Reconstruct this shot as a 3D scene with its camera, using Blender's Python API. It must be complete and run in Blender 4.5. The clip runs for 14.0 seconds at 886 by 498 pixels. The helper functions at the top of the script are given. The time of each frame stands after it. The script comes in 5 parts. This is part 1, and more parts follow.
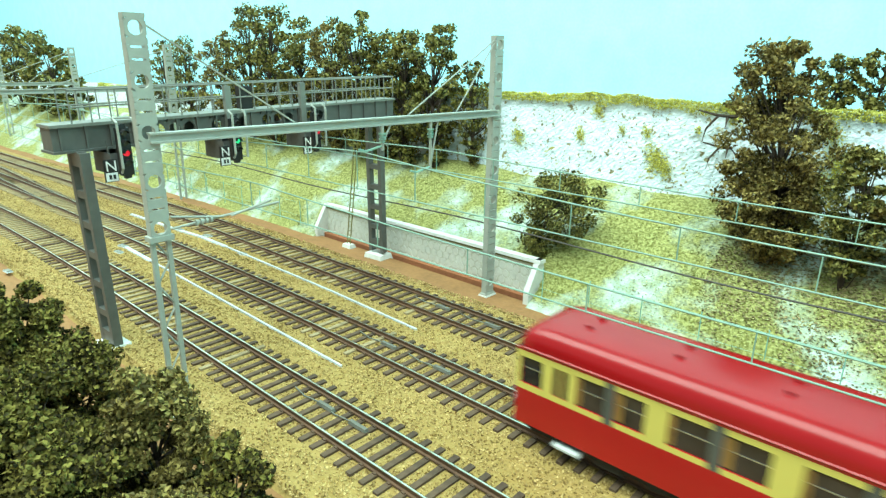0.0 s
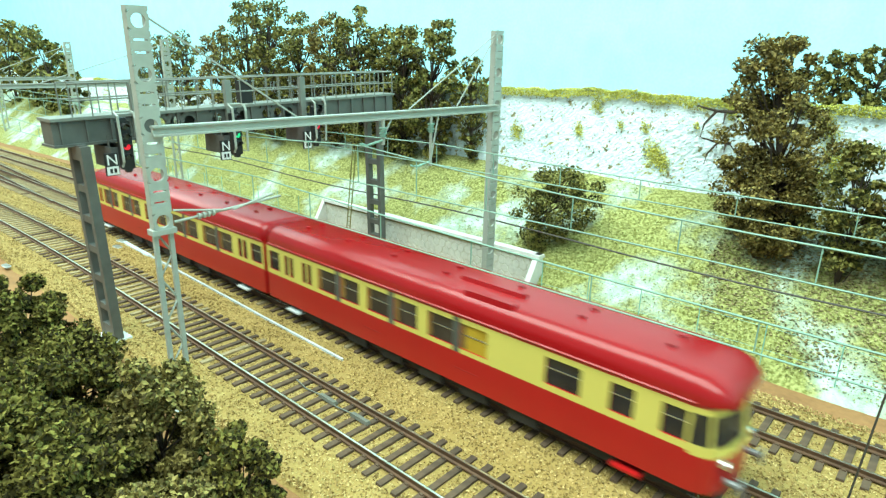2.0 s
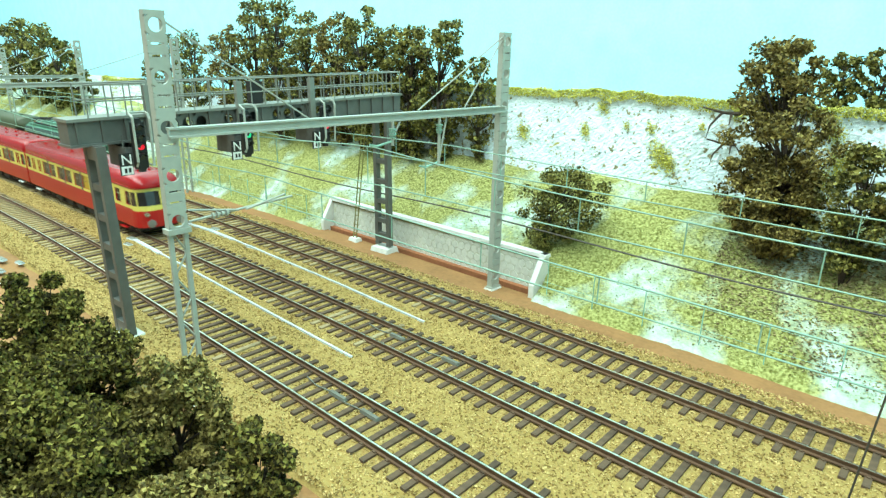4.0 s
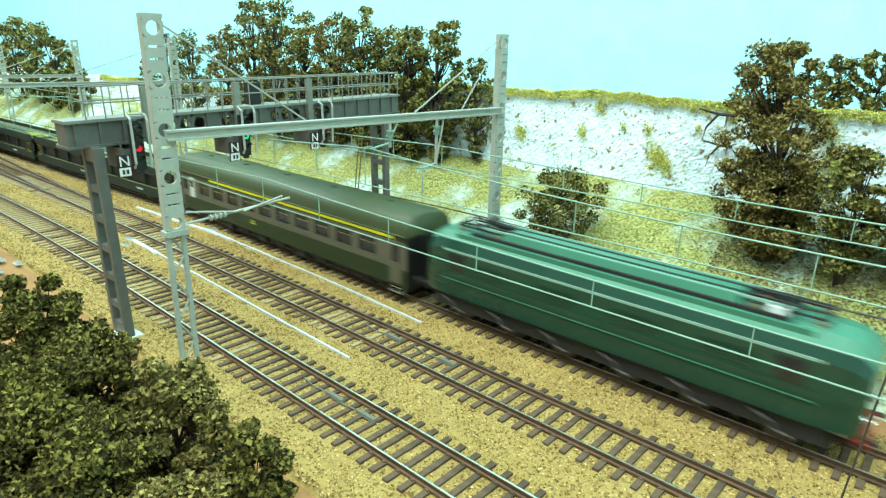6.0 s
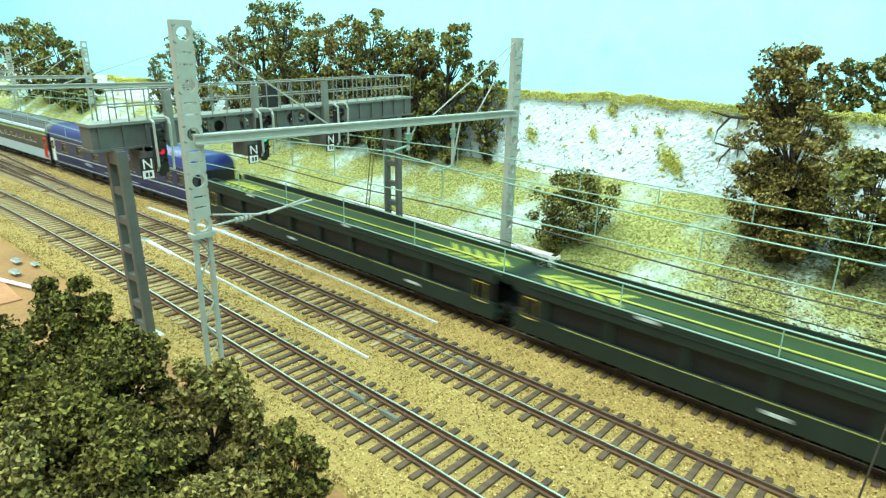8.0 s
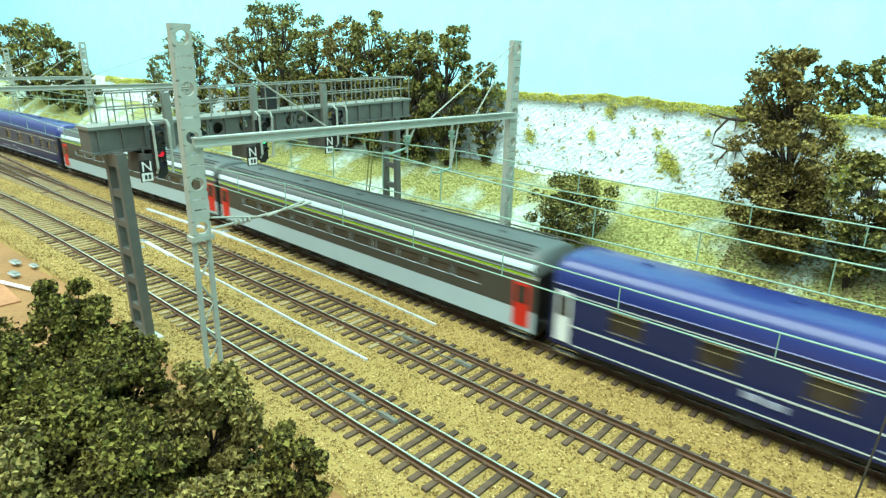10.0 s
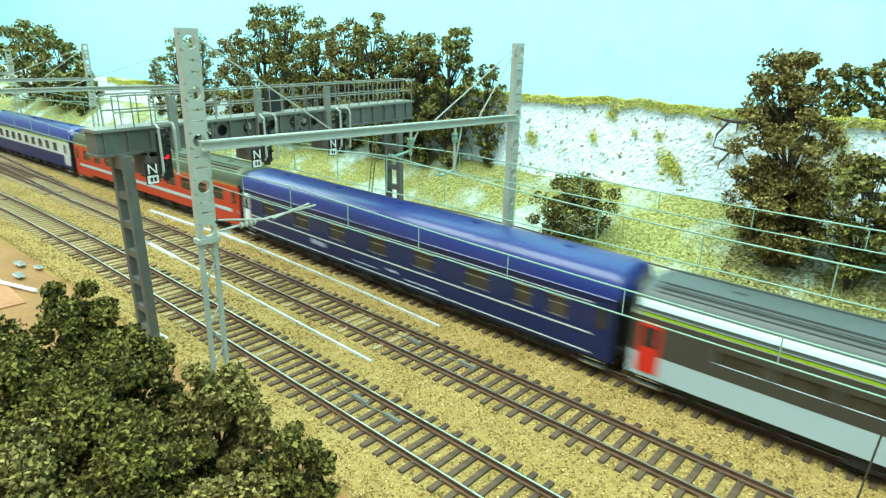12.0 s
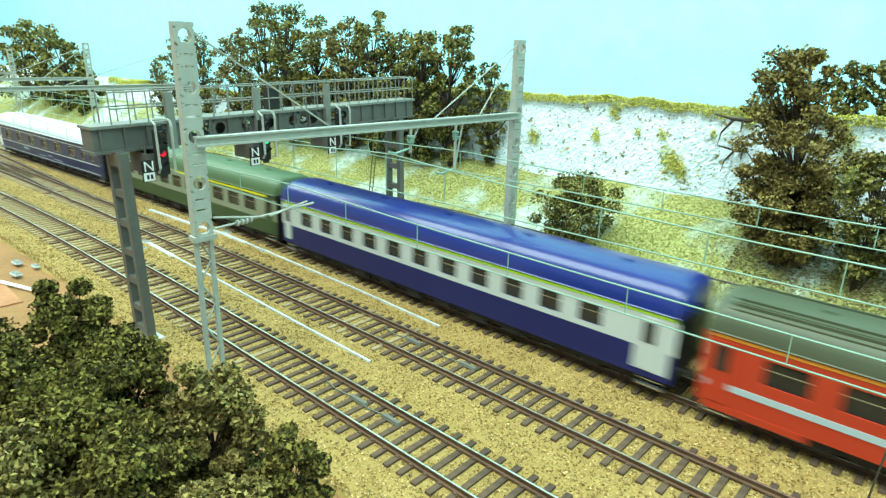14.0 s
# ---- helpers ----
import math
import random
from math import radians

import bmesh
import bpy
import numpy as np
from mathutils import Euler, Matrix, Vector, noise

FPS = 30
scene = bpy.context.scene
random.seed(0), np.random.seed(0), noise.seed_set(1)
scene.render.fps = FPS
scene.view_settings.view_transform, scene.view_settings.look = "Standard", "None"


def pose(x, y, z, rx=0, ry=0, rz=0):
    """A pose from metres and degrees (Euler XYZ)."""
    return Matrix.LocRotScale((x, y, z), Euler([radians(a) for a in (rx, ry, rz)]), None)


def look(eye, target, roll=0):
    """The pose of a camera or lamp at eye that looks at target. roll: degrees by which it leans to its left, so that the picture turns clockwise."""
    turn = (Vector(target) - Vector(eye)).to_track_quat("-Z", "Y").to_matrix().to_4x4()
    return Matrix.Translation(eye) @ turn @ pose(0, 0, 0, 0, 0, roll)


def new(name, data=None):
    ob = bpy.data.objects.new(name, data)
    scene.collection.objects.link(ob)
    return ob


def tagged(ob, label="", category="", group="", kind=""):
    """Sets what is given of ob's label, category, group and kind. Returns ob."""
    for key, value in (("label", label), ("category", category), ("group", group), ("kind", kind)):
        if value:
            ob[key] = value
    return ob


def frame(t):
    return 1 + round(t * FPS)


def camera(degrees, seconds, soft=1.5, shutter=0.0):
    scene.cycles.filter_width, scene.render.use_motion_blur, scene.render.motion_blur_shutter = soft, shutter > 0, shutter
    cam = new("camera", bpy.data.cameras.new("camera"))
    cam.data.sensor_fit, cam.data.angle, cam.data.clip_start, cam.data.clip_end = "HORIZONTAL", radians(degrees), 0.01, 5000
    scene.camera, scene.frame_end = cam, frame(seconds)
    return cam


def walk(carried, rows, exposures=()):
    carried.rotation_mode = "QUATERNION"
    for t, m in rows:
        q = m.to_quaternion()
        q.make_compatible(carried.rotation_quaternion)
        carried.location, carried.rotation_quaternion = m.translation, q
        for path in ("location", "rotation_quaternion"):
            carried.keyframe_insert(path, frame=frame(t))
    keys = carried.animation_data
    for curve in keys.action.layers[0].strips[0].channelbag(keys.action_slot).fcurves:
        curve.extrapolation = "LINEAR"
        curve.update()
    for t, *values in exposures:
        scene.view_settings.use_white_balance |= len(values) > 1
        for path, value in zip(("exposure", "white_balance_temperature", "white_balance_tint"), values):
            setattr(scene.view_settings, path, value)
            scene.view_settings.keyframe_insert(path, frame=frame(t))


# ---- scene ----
cam = camera(72.57, 14.0, soft=1.35, shutter=0.5)
walk(cam, [
    (0.0, look((-0.0005, 0.0061, 0.1189), (-0.1924, 0.2186, 0.0295), 0.99)),
    (0.5, look((-0.0009, 0.0049, 0.1176), (-0.1930, 0.2172, 0.0278), 1.02)),
    (1.0, look((0.0008, 0.0038, 0.1177), (-0.1903, 0.2166, 0.0273), 1.05)),
    (1.5, look((0.0000, 0.0038, 0.1178), (-0.1902, 0.2174, 0.0273), 1.12)),
    (2.0, look((-0.0011, 0.0037, 0.1181), (-0.1911, 0.2173, 0.0272), 1.15)),
    (2.5, look((-0.0007, 0.0032, 0.1186), (-0.1910, 0.2163, 0.0274), 1.19)),
    (3.0, look((0.0000, 0.0000, 0.1191), (-0.1909, 0.2125, 0.0276), 1.23)),
    (5.5, look((-0.0005, 0.0002, 0.1212), (-0.1914, 0.2123, 0.0286), 1.36)),
    (6.0, look((0.0007, 0.0000, 0.1215), (-0.1898, 0.2124, 0.0288), 1.37)),
    (6.5, look((0.0004, -0.0009, 0.1220), (-0.1898, 0.2118, 0.0294), 1.38)),
    (7.0, look((-0.0010, -0.0022, 0.1229), (-0.1910, 0.2108, 0.0302), 1.35)),
    (7.5, look((-0.0035, -0.0044, 0.1224), (-0.1937, 0.2081, 0.0296), 1.41)),
    (8.0, look((-0.0029, -0.0074, 0.1233), (-0.1934, 0.2048, 0.0303), 1.40)),
    (10.5, look((-0.0023, -0.0078, 0.1243), (-0.1924, 0.2049, 0.0314), 1.41)),
    (11.0, look((-0.0016, -0.0085, 0.1243), (-0.1918, 0.2040, 0.0314), 1.42)),
    (11.5, look((-0.0021, -0.0090, 0.1242), (-0.1927, 0.2033, 0.0313), 1.45)),
    (12.0, look((-0.0028, -0.0097, 0.1254), (-0.1930, 0.2030, 0.0327), 1.42)),
    (12.5, look((-0.0038, -0.0069, 0.1251), (-0.1940, 0.2058, 0.0324), 1.40)),
    (13.0, look((-0.0038, -0.0050, 0.1244), (-0.1945, 0.2073, 0.0319), 1.40)),
    (13.5, look((-0.0032, -0.0057, 0.1239), (-0.1942, 0.2064, 0.0314), 1.41)),
    (14.0, look((-0.0042, -0.0066, 0.1233), (-0.1954, 0.2054, 0.0312), 1.44)),
], exposures=[(0.0, 0.0), (0.6, 0.05), (1.5, 0.1), (2.1, 0.1), (3.0, 0.0), (14.0, 0.0)])

# A model railway at 1:87: all lengths below are in millimetres, MM turns them into metres.
MM = 0.001
RNG = np.random.default_rng(7)

# ---- light: an evenly lit hall with a ceiling lamp over the layout and an added far-left lamp ----
world = bpy.data.worlds.new("hall_light")
scene.world = world
world.use_nodes = True
wb = world.node_tree.nodes["Background"]
wb.inputs[0].default_value = (0.73, 1.0, 0.98, 1)
wb.inputs[1].default_value = 0.50


def area_lamp(name, x, y, z, sx, sy, watts, target):
    data = bpy.data.lights.new(name, "AREA")
    data.shape, data.size, data.size_y, data.energy, data.color = "RECTANGLE", sx, sy, watts, (0.78, 1.0, 0.92)
    ob = new(name, data)
    ob.matrix_world = look((x, y, z), target)
    return ob


area_lamp("area_lamp", -0.3, -0.32, 1.45, 3.0, 0.9, 76, (-0.25, 0.2, 0))
# unseen lamp, added only to brighten the far left and the roofs there
area_lamp("area_lamp", -1.75, 0.2, 0.95, 1.0, 0.4, 7, (-0.9, 0.2, 0))


# ---- materials ----
def mat(name, col, rough=0.6, metal=0.0, var=0.15, scale=400.0, bump=0.0, col2=None, spec=0.5, island=0.0, coat=0.0):
    """A surface with colour variation at two scales and fine relief; sizes are per metre."""
    m = bpy.data.materials.new(name)
    m.use_nodes = True
    nt = m.node_tree
    b = nt.nodes["Principled BSDF"]
    b.inputs["Roughness"].default_value, b.inputs["Metallic"].default_value = rough, metal
    b.inputs["Specular IOR Level"].default_value = spec
    b.inputs["Coat Weight"].default_value = coat
    tc = nt.nodes.new("ShaderNodeTexCoord")
    n1, n2 = nt.nodes.new("ShaderNodeTexNoise"), nt.nodes.new("ShaderNodeTexNoise")
    n1.inputs["Scale"].default_value, n2.inputs["Scale"].default_value = scale, scale / 9
    n1.inputs["Detail"].default_value = 4
    for n in (n1, n2):
        nt.links.new(tc.outputs["Object"], n.inputs["Vector"])
    add = nt.nodes.new("ShaderNodeMath")
    add.operation = "ADD"
    nt.links.new(n1.outputs["Fac"], add.inputs[0])
    nt.links.new(n2.outputs["Fac"], add.inputs[1])
    fac = add.outputs[0]
    if island:
        geo = nt.nodes.new("ShaderNodeNewGeometry")
        mad = nt.nodes.new("ShaderNodeMath")
        mad.operation = "MULTIPLY_ADD"
        mad.inputs[1].default_value, mad.inputs[2].default_value = island, -island / 2
        nt.links.new(geo.outputs["Random Per Island"], mad.inputs[0])
        add2 = nt.nodes.new("ShaderNodeMath")
        add2.operation = "ADD"
        nt.links.new(fac, add2.inputs[0])
        nt.links.new(mad.outputs[0], add2.inputs[1])
        fac = add2.outputs[0]
    ramp = nt.nodes.new("ShaderNodeMapRange")
    ramp.inputs[1].default_value, ramp.inputs[2].default_value = 0.65, 1.35
    nt.links.new(fac, ramp.inputs[0])
    mix = nt.nodes.new("ShaderNodeMix")
    mix.data_type = "RGBA"
    c2 = col2 or tuple(min(1, c * (1 + var)) for c in col)
    c1 = col if col2 else tuple(c * (1 - var) for c in col)
    mix.inputs[6].default_value, mix.inputs[7].default_value = (*c1, 1), (*c2, 1)
    nt.links.new(ramp.outputs[0], mix.inputs[0])
    nt.links.new(mix.outputs[2], b.inputs["Base Color"])
    if bump:
        bp = nt.nodes.new("ShaderNodeBump")
        bp.inputs["Strength"].default_value, bp.inputs["Distance"].default_value = bump, 0.0006
        nt.links.new(n1.outputs["Fac"], bp.inputs["Height"])
        nt.links.new(bp.outputs[0], b.inputs["Normal"])
    return m


def glow(name, col, strength):
    m = mat(name, col, 0.3)
    b = m.node_tree.nodes["Principled BSDF"]
    b.inputs["Emission Color"].default_value, b.inputs["Emission Strength"].default_value = (*col, 1), strength
    return m


M = dict(
    earth=mat("earth", (0.30, 0.15, 0.055), 0.95, var=0.2, scale=500, bump=0.4),
    bed=mat("ballast_bed", (0.29, 0.19, 0.048), 0.95, col2=(0.40, 0.275, 0.085), scale=900, bump=1.0),
    grain=mat("ballast_grain", (0.21, 0.132, 0.033), 0.95, col2=(0.58, 0.415, 0.16), scale=300, island=1.0),
    sleeper=mat("sleeper_plastic", (0.095, 0.058, 0.033), 0.85, var=0.45, scale=400, bump=0.3),
    sleeper_pale=mat("sleeper_pale", (0.30, 0.225, 0.12), 0.9, var=0.35, scale=400, bump=0.3),
    rail=mat("rail_steel", (0.78, 0.72, 0.60), 0.28, metal=1.0, var=0.2, scale=150),
    rust=mat("rail_rust", (0.11, 0.055, 0.026), 0.75, var=0.3, scale=500),
    flake=mat("grass_flake", (0.12, 0.12, 0.016), 0.9, col2=(0.53, 0.54, 0.22), scale=90, island=1.2),
    crumb=mat("cliff_soil", (0.10, 0.075, 0.03), 0.95, col2=(0.36, 0.30, 0.14), scale=200, island=0.9),
    moss=mat("moss", (0.30, 0.29, 0.03), 0.95, col2=(0.72, 0.70, 0.18), scale=200, island=0.9, bump=0.6),
    leaf=mat("leaf", (0.040, 0.044, 0.010), 0.55, col2=(0.30, 0.27, 0.07), scale=60, island=1.1, spec=0.2),
    leaf_dry=mat("leaf_dry", (0.060, 0.046, 0.012), 0.6, col2=(0.34, 0.27, 0.08), scale=60, island=1.1, spec=0.2),
    leaf_fresh=mat("leaf_fresh", (0.030, 0.024, 0.008), 0.8, col2=(0.26, 0.22, 0.05), scale=50, island=1.0, spec=0.15),
    bark=mat("bark", (0.06, 0.042, 0.03), 0.9, var=0.4, scale=500, bump=0.8),
    grey=mat("grey_enamel", (0.36, 0.39, 0.34), 0.5, var=0.12, scale=300),
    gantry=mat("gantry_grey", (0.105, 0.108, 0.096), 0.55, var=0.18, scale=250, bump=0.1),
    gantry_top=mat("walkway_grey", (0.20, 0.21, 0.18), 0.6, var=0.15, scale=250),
    wire=mat("wire_green", (0.22, 0.38, 0.30), 0.5, var=0.1),
    wire_dark=mat("wire_dark", (0.06, 0.05, 0.04), 0.6),
    fence=mat("fence_mesh_green", (0.25, 0.52, 0.42), 0.5, var=0.1),
    white=mat("white_paint", (0.78, 0.80, 0.78), 0.6, var=0.06, scale=300),
    concrete=mat("concrete_white", (0.70, 0.72, 0.68), 0.85, var=0.1, scale=400, bump=0.3),
    stone=mat("wall_stone", (0.66, 0.69, 0.62), 0.9, var=0.12, scale=500, bump=0.5),
    mortar=mat("wall_mortar", (0.58, 0.60, 0.50), 0.95, var=0.15, scale=500, bump=0.3),
    black=mat("black_plastic", (0.012, 0.012, 0.012), 0.5, var=0.3),
    under=mat("underframe_black", (0.02, 0.018, 0.016), 0.7, var=0.4, scale=300),
    wheel=mat("wheel_steel", (0.10, 0.09, 0.08), 0.45, metal=0.6),
    red=mat("rail_red", (0.45, 0.009, 0.009), 0.35, var=0.08, scale=60, coat=0.2),
    red_roof=mat("roof_red", (0.31, 0.006, 0.008), 0.24, var=0.10, scale=60, spec=0.4),
    cream=mat("cream_yellow", (0.68, 0.58, 0.13), 0.45, var=0.05, scale=60),
    loco=mat("loco_green", (0.010, 0.050, 0.030), 0.24, var=0.15, scale=80, coat=0.6),
    loco_roof=mat("loco_roof_green", (0.05, 0.19, 0.12), 0.4, var=0.12, scale=80),
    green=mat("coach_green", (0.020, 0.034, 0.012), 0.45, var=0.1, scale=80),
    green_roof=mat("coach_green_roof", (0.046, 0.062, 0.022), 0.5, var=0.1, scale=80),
    pale=mat("coach_window_band", (0.115, 0.102, 0.07), 0.5, var=0.08, scale=80),
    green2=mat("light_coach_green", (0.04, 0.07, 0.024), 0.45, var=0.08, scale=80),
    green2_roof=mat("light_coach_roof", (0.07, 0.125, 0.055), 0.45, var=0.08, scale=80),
    yellow=mat("stripe_yellow", (0.75, 0.72, 0.02), 0.5, var=0.05),
    dkgreen=mat("carrier_green", (0.006, 0.016, 0.009), 0.65, var=0.15, scale=80),
    deck=mat("carrier_deck", (0.026, 0.052, 0.012), 0.6, var=0.2, scale=120),
    # the sleeper roof is the body blue brightened, as if lit from above
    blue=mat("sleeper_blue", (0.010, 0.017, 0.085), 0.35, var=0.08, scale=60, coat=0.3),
    blue_roof=mat("sleeper_lit_roof_blue", (0.016, 0.03, 0.17), 0.36, var=0.08, scale=60, coat=0.3),
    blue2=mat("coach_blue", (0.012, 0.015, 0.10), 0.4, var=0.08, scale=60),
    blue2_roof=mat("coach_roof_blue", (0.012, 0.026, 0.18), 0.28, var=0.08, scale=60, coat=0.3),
    silver=mat("silver_band", (0.55, 0.58, 0.55), 0.45, var=0.04, scale=60),
    cgrey=mat("corail_grey", (0.44, 0.54, 0.57), 0.45, var=0.05, scale=60),
    cdark=mat("corail_dark_band", (0.065, 0.058, 0.046), 0.4, var=0.1, scale=60),
    croof=mat("corail_roof", (0.085, 0.10, 0.095), 0.5, var=0.1, scale=80),
    cdoor=mat("corail_red_door", (0.68, 0.025, 0.012), 0.4, var=0.05),
    lime=mat("lime_stripe", (0.48, 0.82, 0.03), 0.5, var=0.05),
    orange=mat("orange_paint", (0.52, 0.045, 0.016), 0.4, var=0.06, scale=60),
    oroof=mat("olive_roof", (0.075, 0.09, 0.05), 0.5, var=0.1, scale=80),
    ostripe=mat("orange_stripe", (0.75, 0.28, 0.03), 0.5, var=0.05),
    glass=mat("tinted_pane", (0.025, 0.022, 0.022), 0.12, var=0.4, scale=120, spec=0.6),
    glass_brown=mat("smoked_pane", (0.055, 0.04, 0.03), 0.2, var=0.5, scale=120, spec=0.6),
    curtain=mat("curtain_yellow", (0.50, 0.32, 0.02), 0.6, var=0.2, scale=200),
    chrome=mat("chrome_trim", (0.6, 0.62, 0.6), 0.25, metal=0.9, var=0.05),
    gold=mat("gold_plate", (0.6, 0.42, 0.05), 0.4, var=0.1),
    insul=mat("insulator_brown", (0.35, 0.16, 0.07), 0.35, var=0.1),
    lamp_red=glow("lamp_red", (0.75, 0.01, 0.03), 0.9),
    lamp_green=glow("lamp_green", (0.02, 0.65, 0.25), 1.0),
)
sky = glow("painted_sky", (0.36, 0.80, 0.88), 0.40)


# ---- mesh helpers (millimetres) ----
def part(name, bm, material, parent=None, label="", smooth=False):
    """One mesh object out of a bmesh; material may be one name or a list of names."""
    me = bpy.data.meshes.new(name)
    bmesh.ops.scale(bm, vec=(MM, MM, MM), verts=bm.verts)
    bm.normal_update()
    bm.to_mesh(me)
    bm.free()
    for k in (material if isinstance(material, (list, tuple)) else [material]):
        me.materials.append(M[k])
    if smooth:
        me.shade_smooth()
    ob = new(name, me)
    if parent:
        ob.parent = parent
    if label:
        tagged(ob, label)
    return ob


def raw(name, verts, faces, material, parent=None):
    me = bpy.data.meshes.new(name)
    me.from_pydata((np.asarray(verts) * MM).tolist(), [], faces.tolist() if hasattr(faces, "tolist") else faces)
    me.materials.append(M[material])
    ob = new(name, me)
    if parent:
        ob.parent = parent
    return ob


def thing(name, label, category, x=0, y=0, z=0, rz=0, group="", kind=""):
    ob = new(name)
    ob.empty_display_size = 0.01
    ob.matrix_world = pose(x * MM, y * MM, z * MM, 0, 0, rz)
    return tagged(ob, label, category, group, kind)


def box(bm, x0, x1, y0, y1, z0, z1, mi=0, taper=0.0):
    v = [bm.verts.new(p) for p in ((x0, y0, z0), (x1, y0, z0), (x1, y1, z0), (x0, y1, z0),
                                   (x0 + taper, y0 + taper, z1), (x1 - taper, y0 + taper, z1), (x1 - taper, y1 - taper, z1), (x0 + taper, y1 - taper, z1))]
    for f in ((3, 2, 1, 0), (4, 5, 6, 7), (0, 1, 5, 4), (1, 2, 6, 5), (2, 3, 7, 6), (3, 0, 4, 7)):
        bm.faces.new([v[i] for i in f]).material_index = mi


def tube(bm, pts, r, n=6, mi=0, r1=None):
    """A round bar along the points, closed at both ends."""
    pts = [Vector(p) for p in pts]
    rings = []
    for i, p in enumerate(pts):
        d = (pts[min(i + 1, len(pts) - 1)] - pts[max(i - 1, 0)]).normalized()
        a = d.orthogonal().normalized() if abs(d.z) > 0.95 else d.cross(Vector((0, 0, 1))).normalized()
        b = d.cross(a)
        rr = r if r1 is None else r + (r1 - r) * i / (len(pts) - 1)
        rings.append([bm.verts.new(p + rr * (math.cos(2 * math.pi * k / n) * a + math.sin(2 * math.pi * k / n) * b)) for k in range(n)])
    for q, s in zip(rings, rings[1:]):
        for k in range(n):
            bm.faces.new((q[k], q[(k + 1) % n], s[(k + 1) % n], s[k])).material_index = mi
    bm.faces.new(rings[0][::-1]).material_index = mi
    bm.faces.new(rings[-1]).material_index = mi


def extrude_profile(bm, prof, xs, mi=0, place=None, caps=True, scales=None):
    """A closed (y, z) profile run along x; place(x) gives a sideways shift; scales shrinks the profile about its foot."""
    rings = []
    for i, x in enumerate(xs):
        sh = place(x) if place else 0.0
        sy, dz = scales[i] if scales else (1, 0)
        rings.append([bm.verts.new((x, y * sy + sh, z + dz)) for y, z in prof])
    n = len(prof)
    for q, s in zip(rings, rings[1:]):
        for k in range(n):
            bm.faces.new((q[k], s[k], s[(k + 1) % n], q[(k + 1) % n])).material_index = mi
    if caps:
        bm.faces.new(rings[0]).material_index = mi
        bm.faces.new(rings[-1][::-1]).material_index = mi


def disc(bm, c, axis, r, h, n=12, mi=0):
    """A short round plate centred at c, along axis 'x', 'y' or 'z'."""
    d = {"x": Vector((1, 0, 0)), "y": Vector((0, 1, 0)), "z": Vector((0, 0, 1))}[axis] * (h / 2)
    tube(bm, [Vector(c) - d, Vector(c) + d], r, n, mi)


# ---- the lines of the three tracks: straight near the camera, bending gently further off ----
def ease(x, x0, length, slope):
    d = max(0.0, x0 - x)
    return slope * d * d / (2 * length) if d < length else slope * (d - length / 2)


def track_a(x):
    return 117.8 - ease(x, -300, 300, 0.06)


def track_b(x):
    return 167.3 - ease(x, -150, 600, 0.06)


def track_c(x):
    return 215.8 - ease(x, -372, 150, 0.065)


def track_d(x):
    return 158.0


def smooth_noise(x, y, s, k=0.0):
    return noise.noise(Vector((x / s, y / s, k)))


# ---- ground, backdrop ----
def build_ground():
    bm = bmesh.new()
    box(bm, -6500, 4500, -1500, 262, -30, -5.2)
    tagged(part("ground", bm, "earth"), "brown earth-coloured layout base beside the ballast", "ground", kind="structure")
    bm = bmesh.new()
    pts = [(-6500, 520), (-2600, 520), (900, 520), (1500, 300), (1700, -400)]
    rows = [[bm.verts.new((x, y, z)) for x, y in pts] for z in (-30, 1100)]
    back = [[bm.verts.new((x + 12, y + 12, z)) for x, y in pts] for z in (-30, 1100)]
    for i in range(len(pts) - 1):
        bm.faces.new((rows[0][i], rows[0][i + 1], rows[1][i + 1], rows[1][i]))
        bm.faces.new((back[0][i + 1], back[0][i], back[1][i], back[1][i + 1]))
        bm.faces.new((rows[1][i], rows[1][i + 1], back[1][i + 1], back[1][i]))
    tagged(part("backdrop", bm, "sky"), "plain pale blue painted sky backdrop", "backdrop", kind="structure")


def slope_height(x, y):
    """The bank behind the tracks, with the recess of the retaining wall cut into it."""
    foot = 256.5 + 2.5 * smooth_noise(x, 0, 60) - ease(x, -372, 150, 0.065)
    z = -5 + (y - foot) * 0.70
    z += 4 * smooth_noise(x, y, 40, 3) * min(1, max(0, (y - foot) / 25))
    z = max(-6.5, min(z, 49 + 3 * smooth_noise(x, y, 50)))
    if -354 < x < -166 and y < 269:
        z = -6.5
    return z


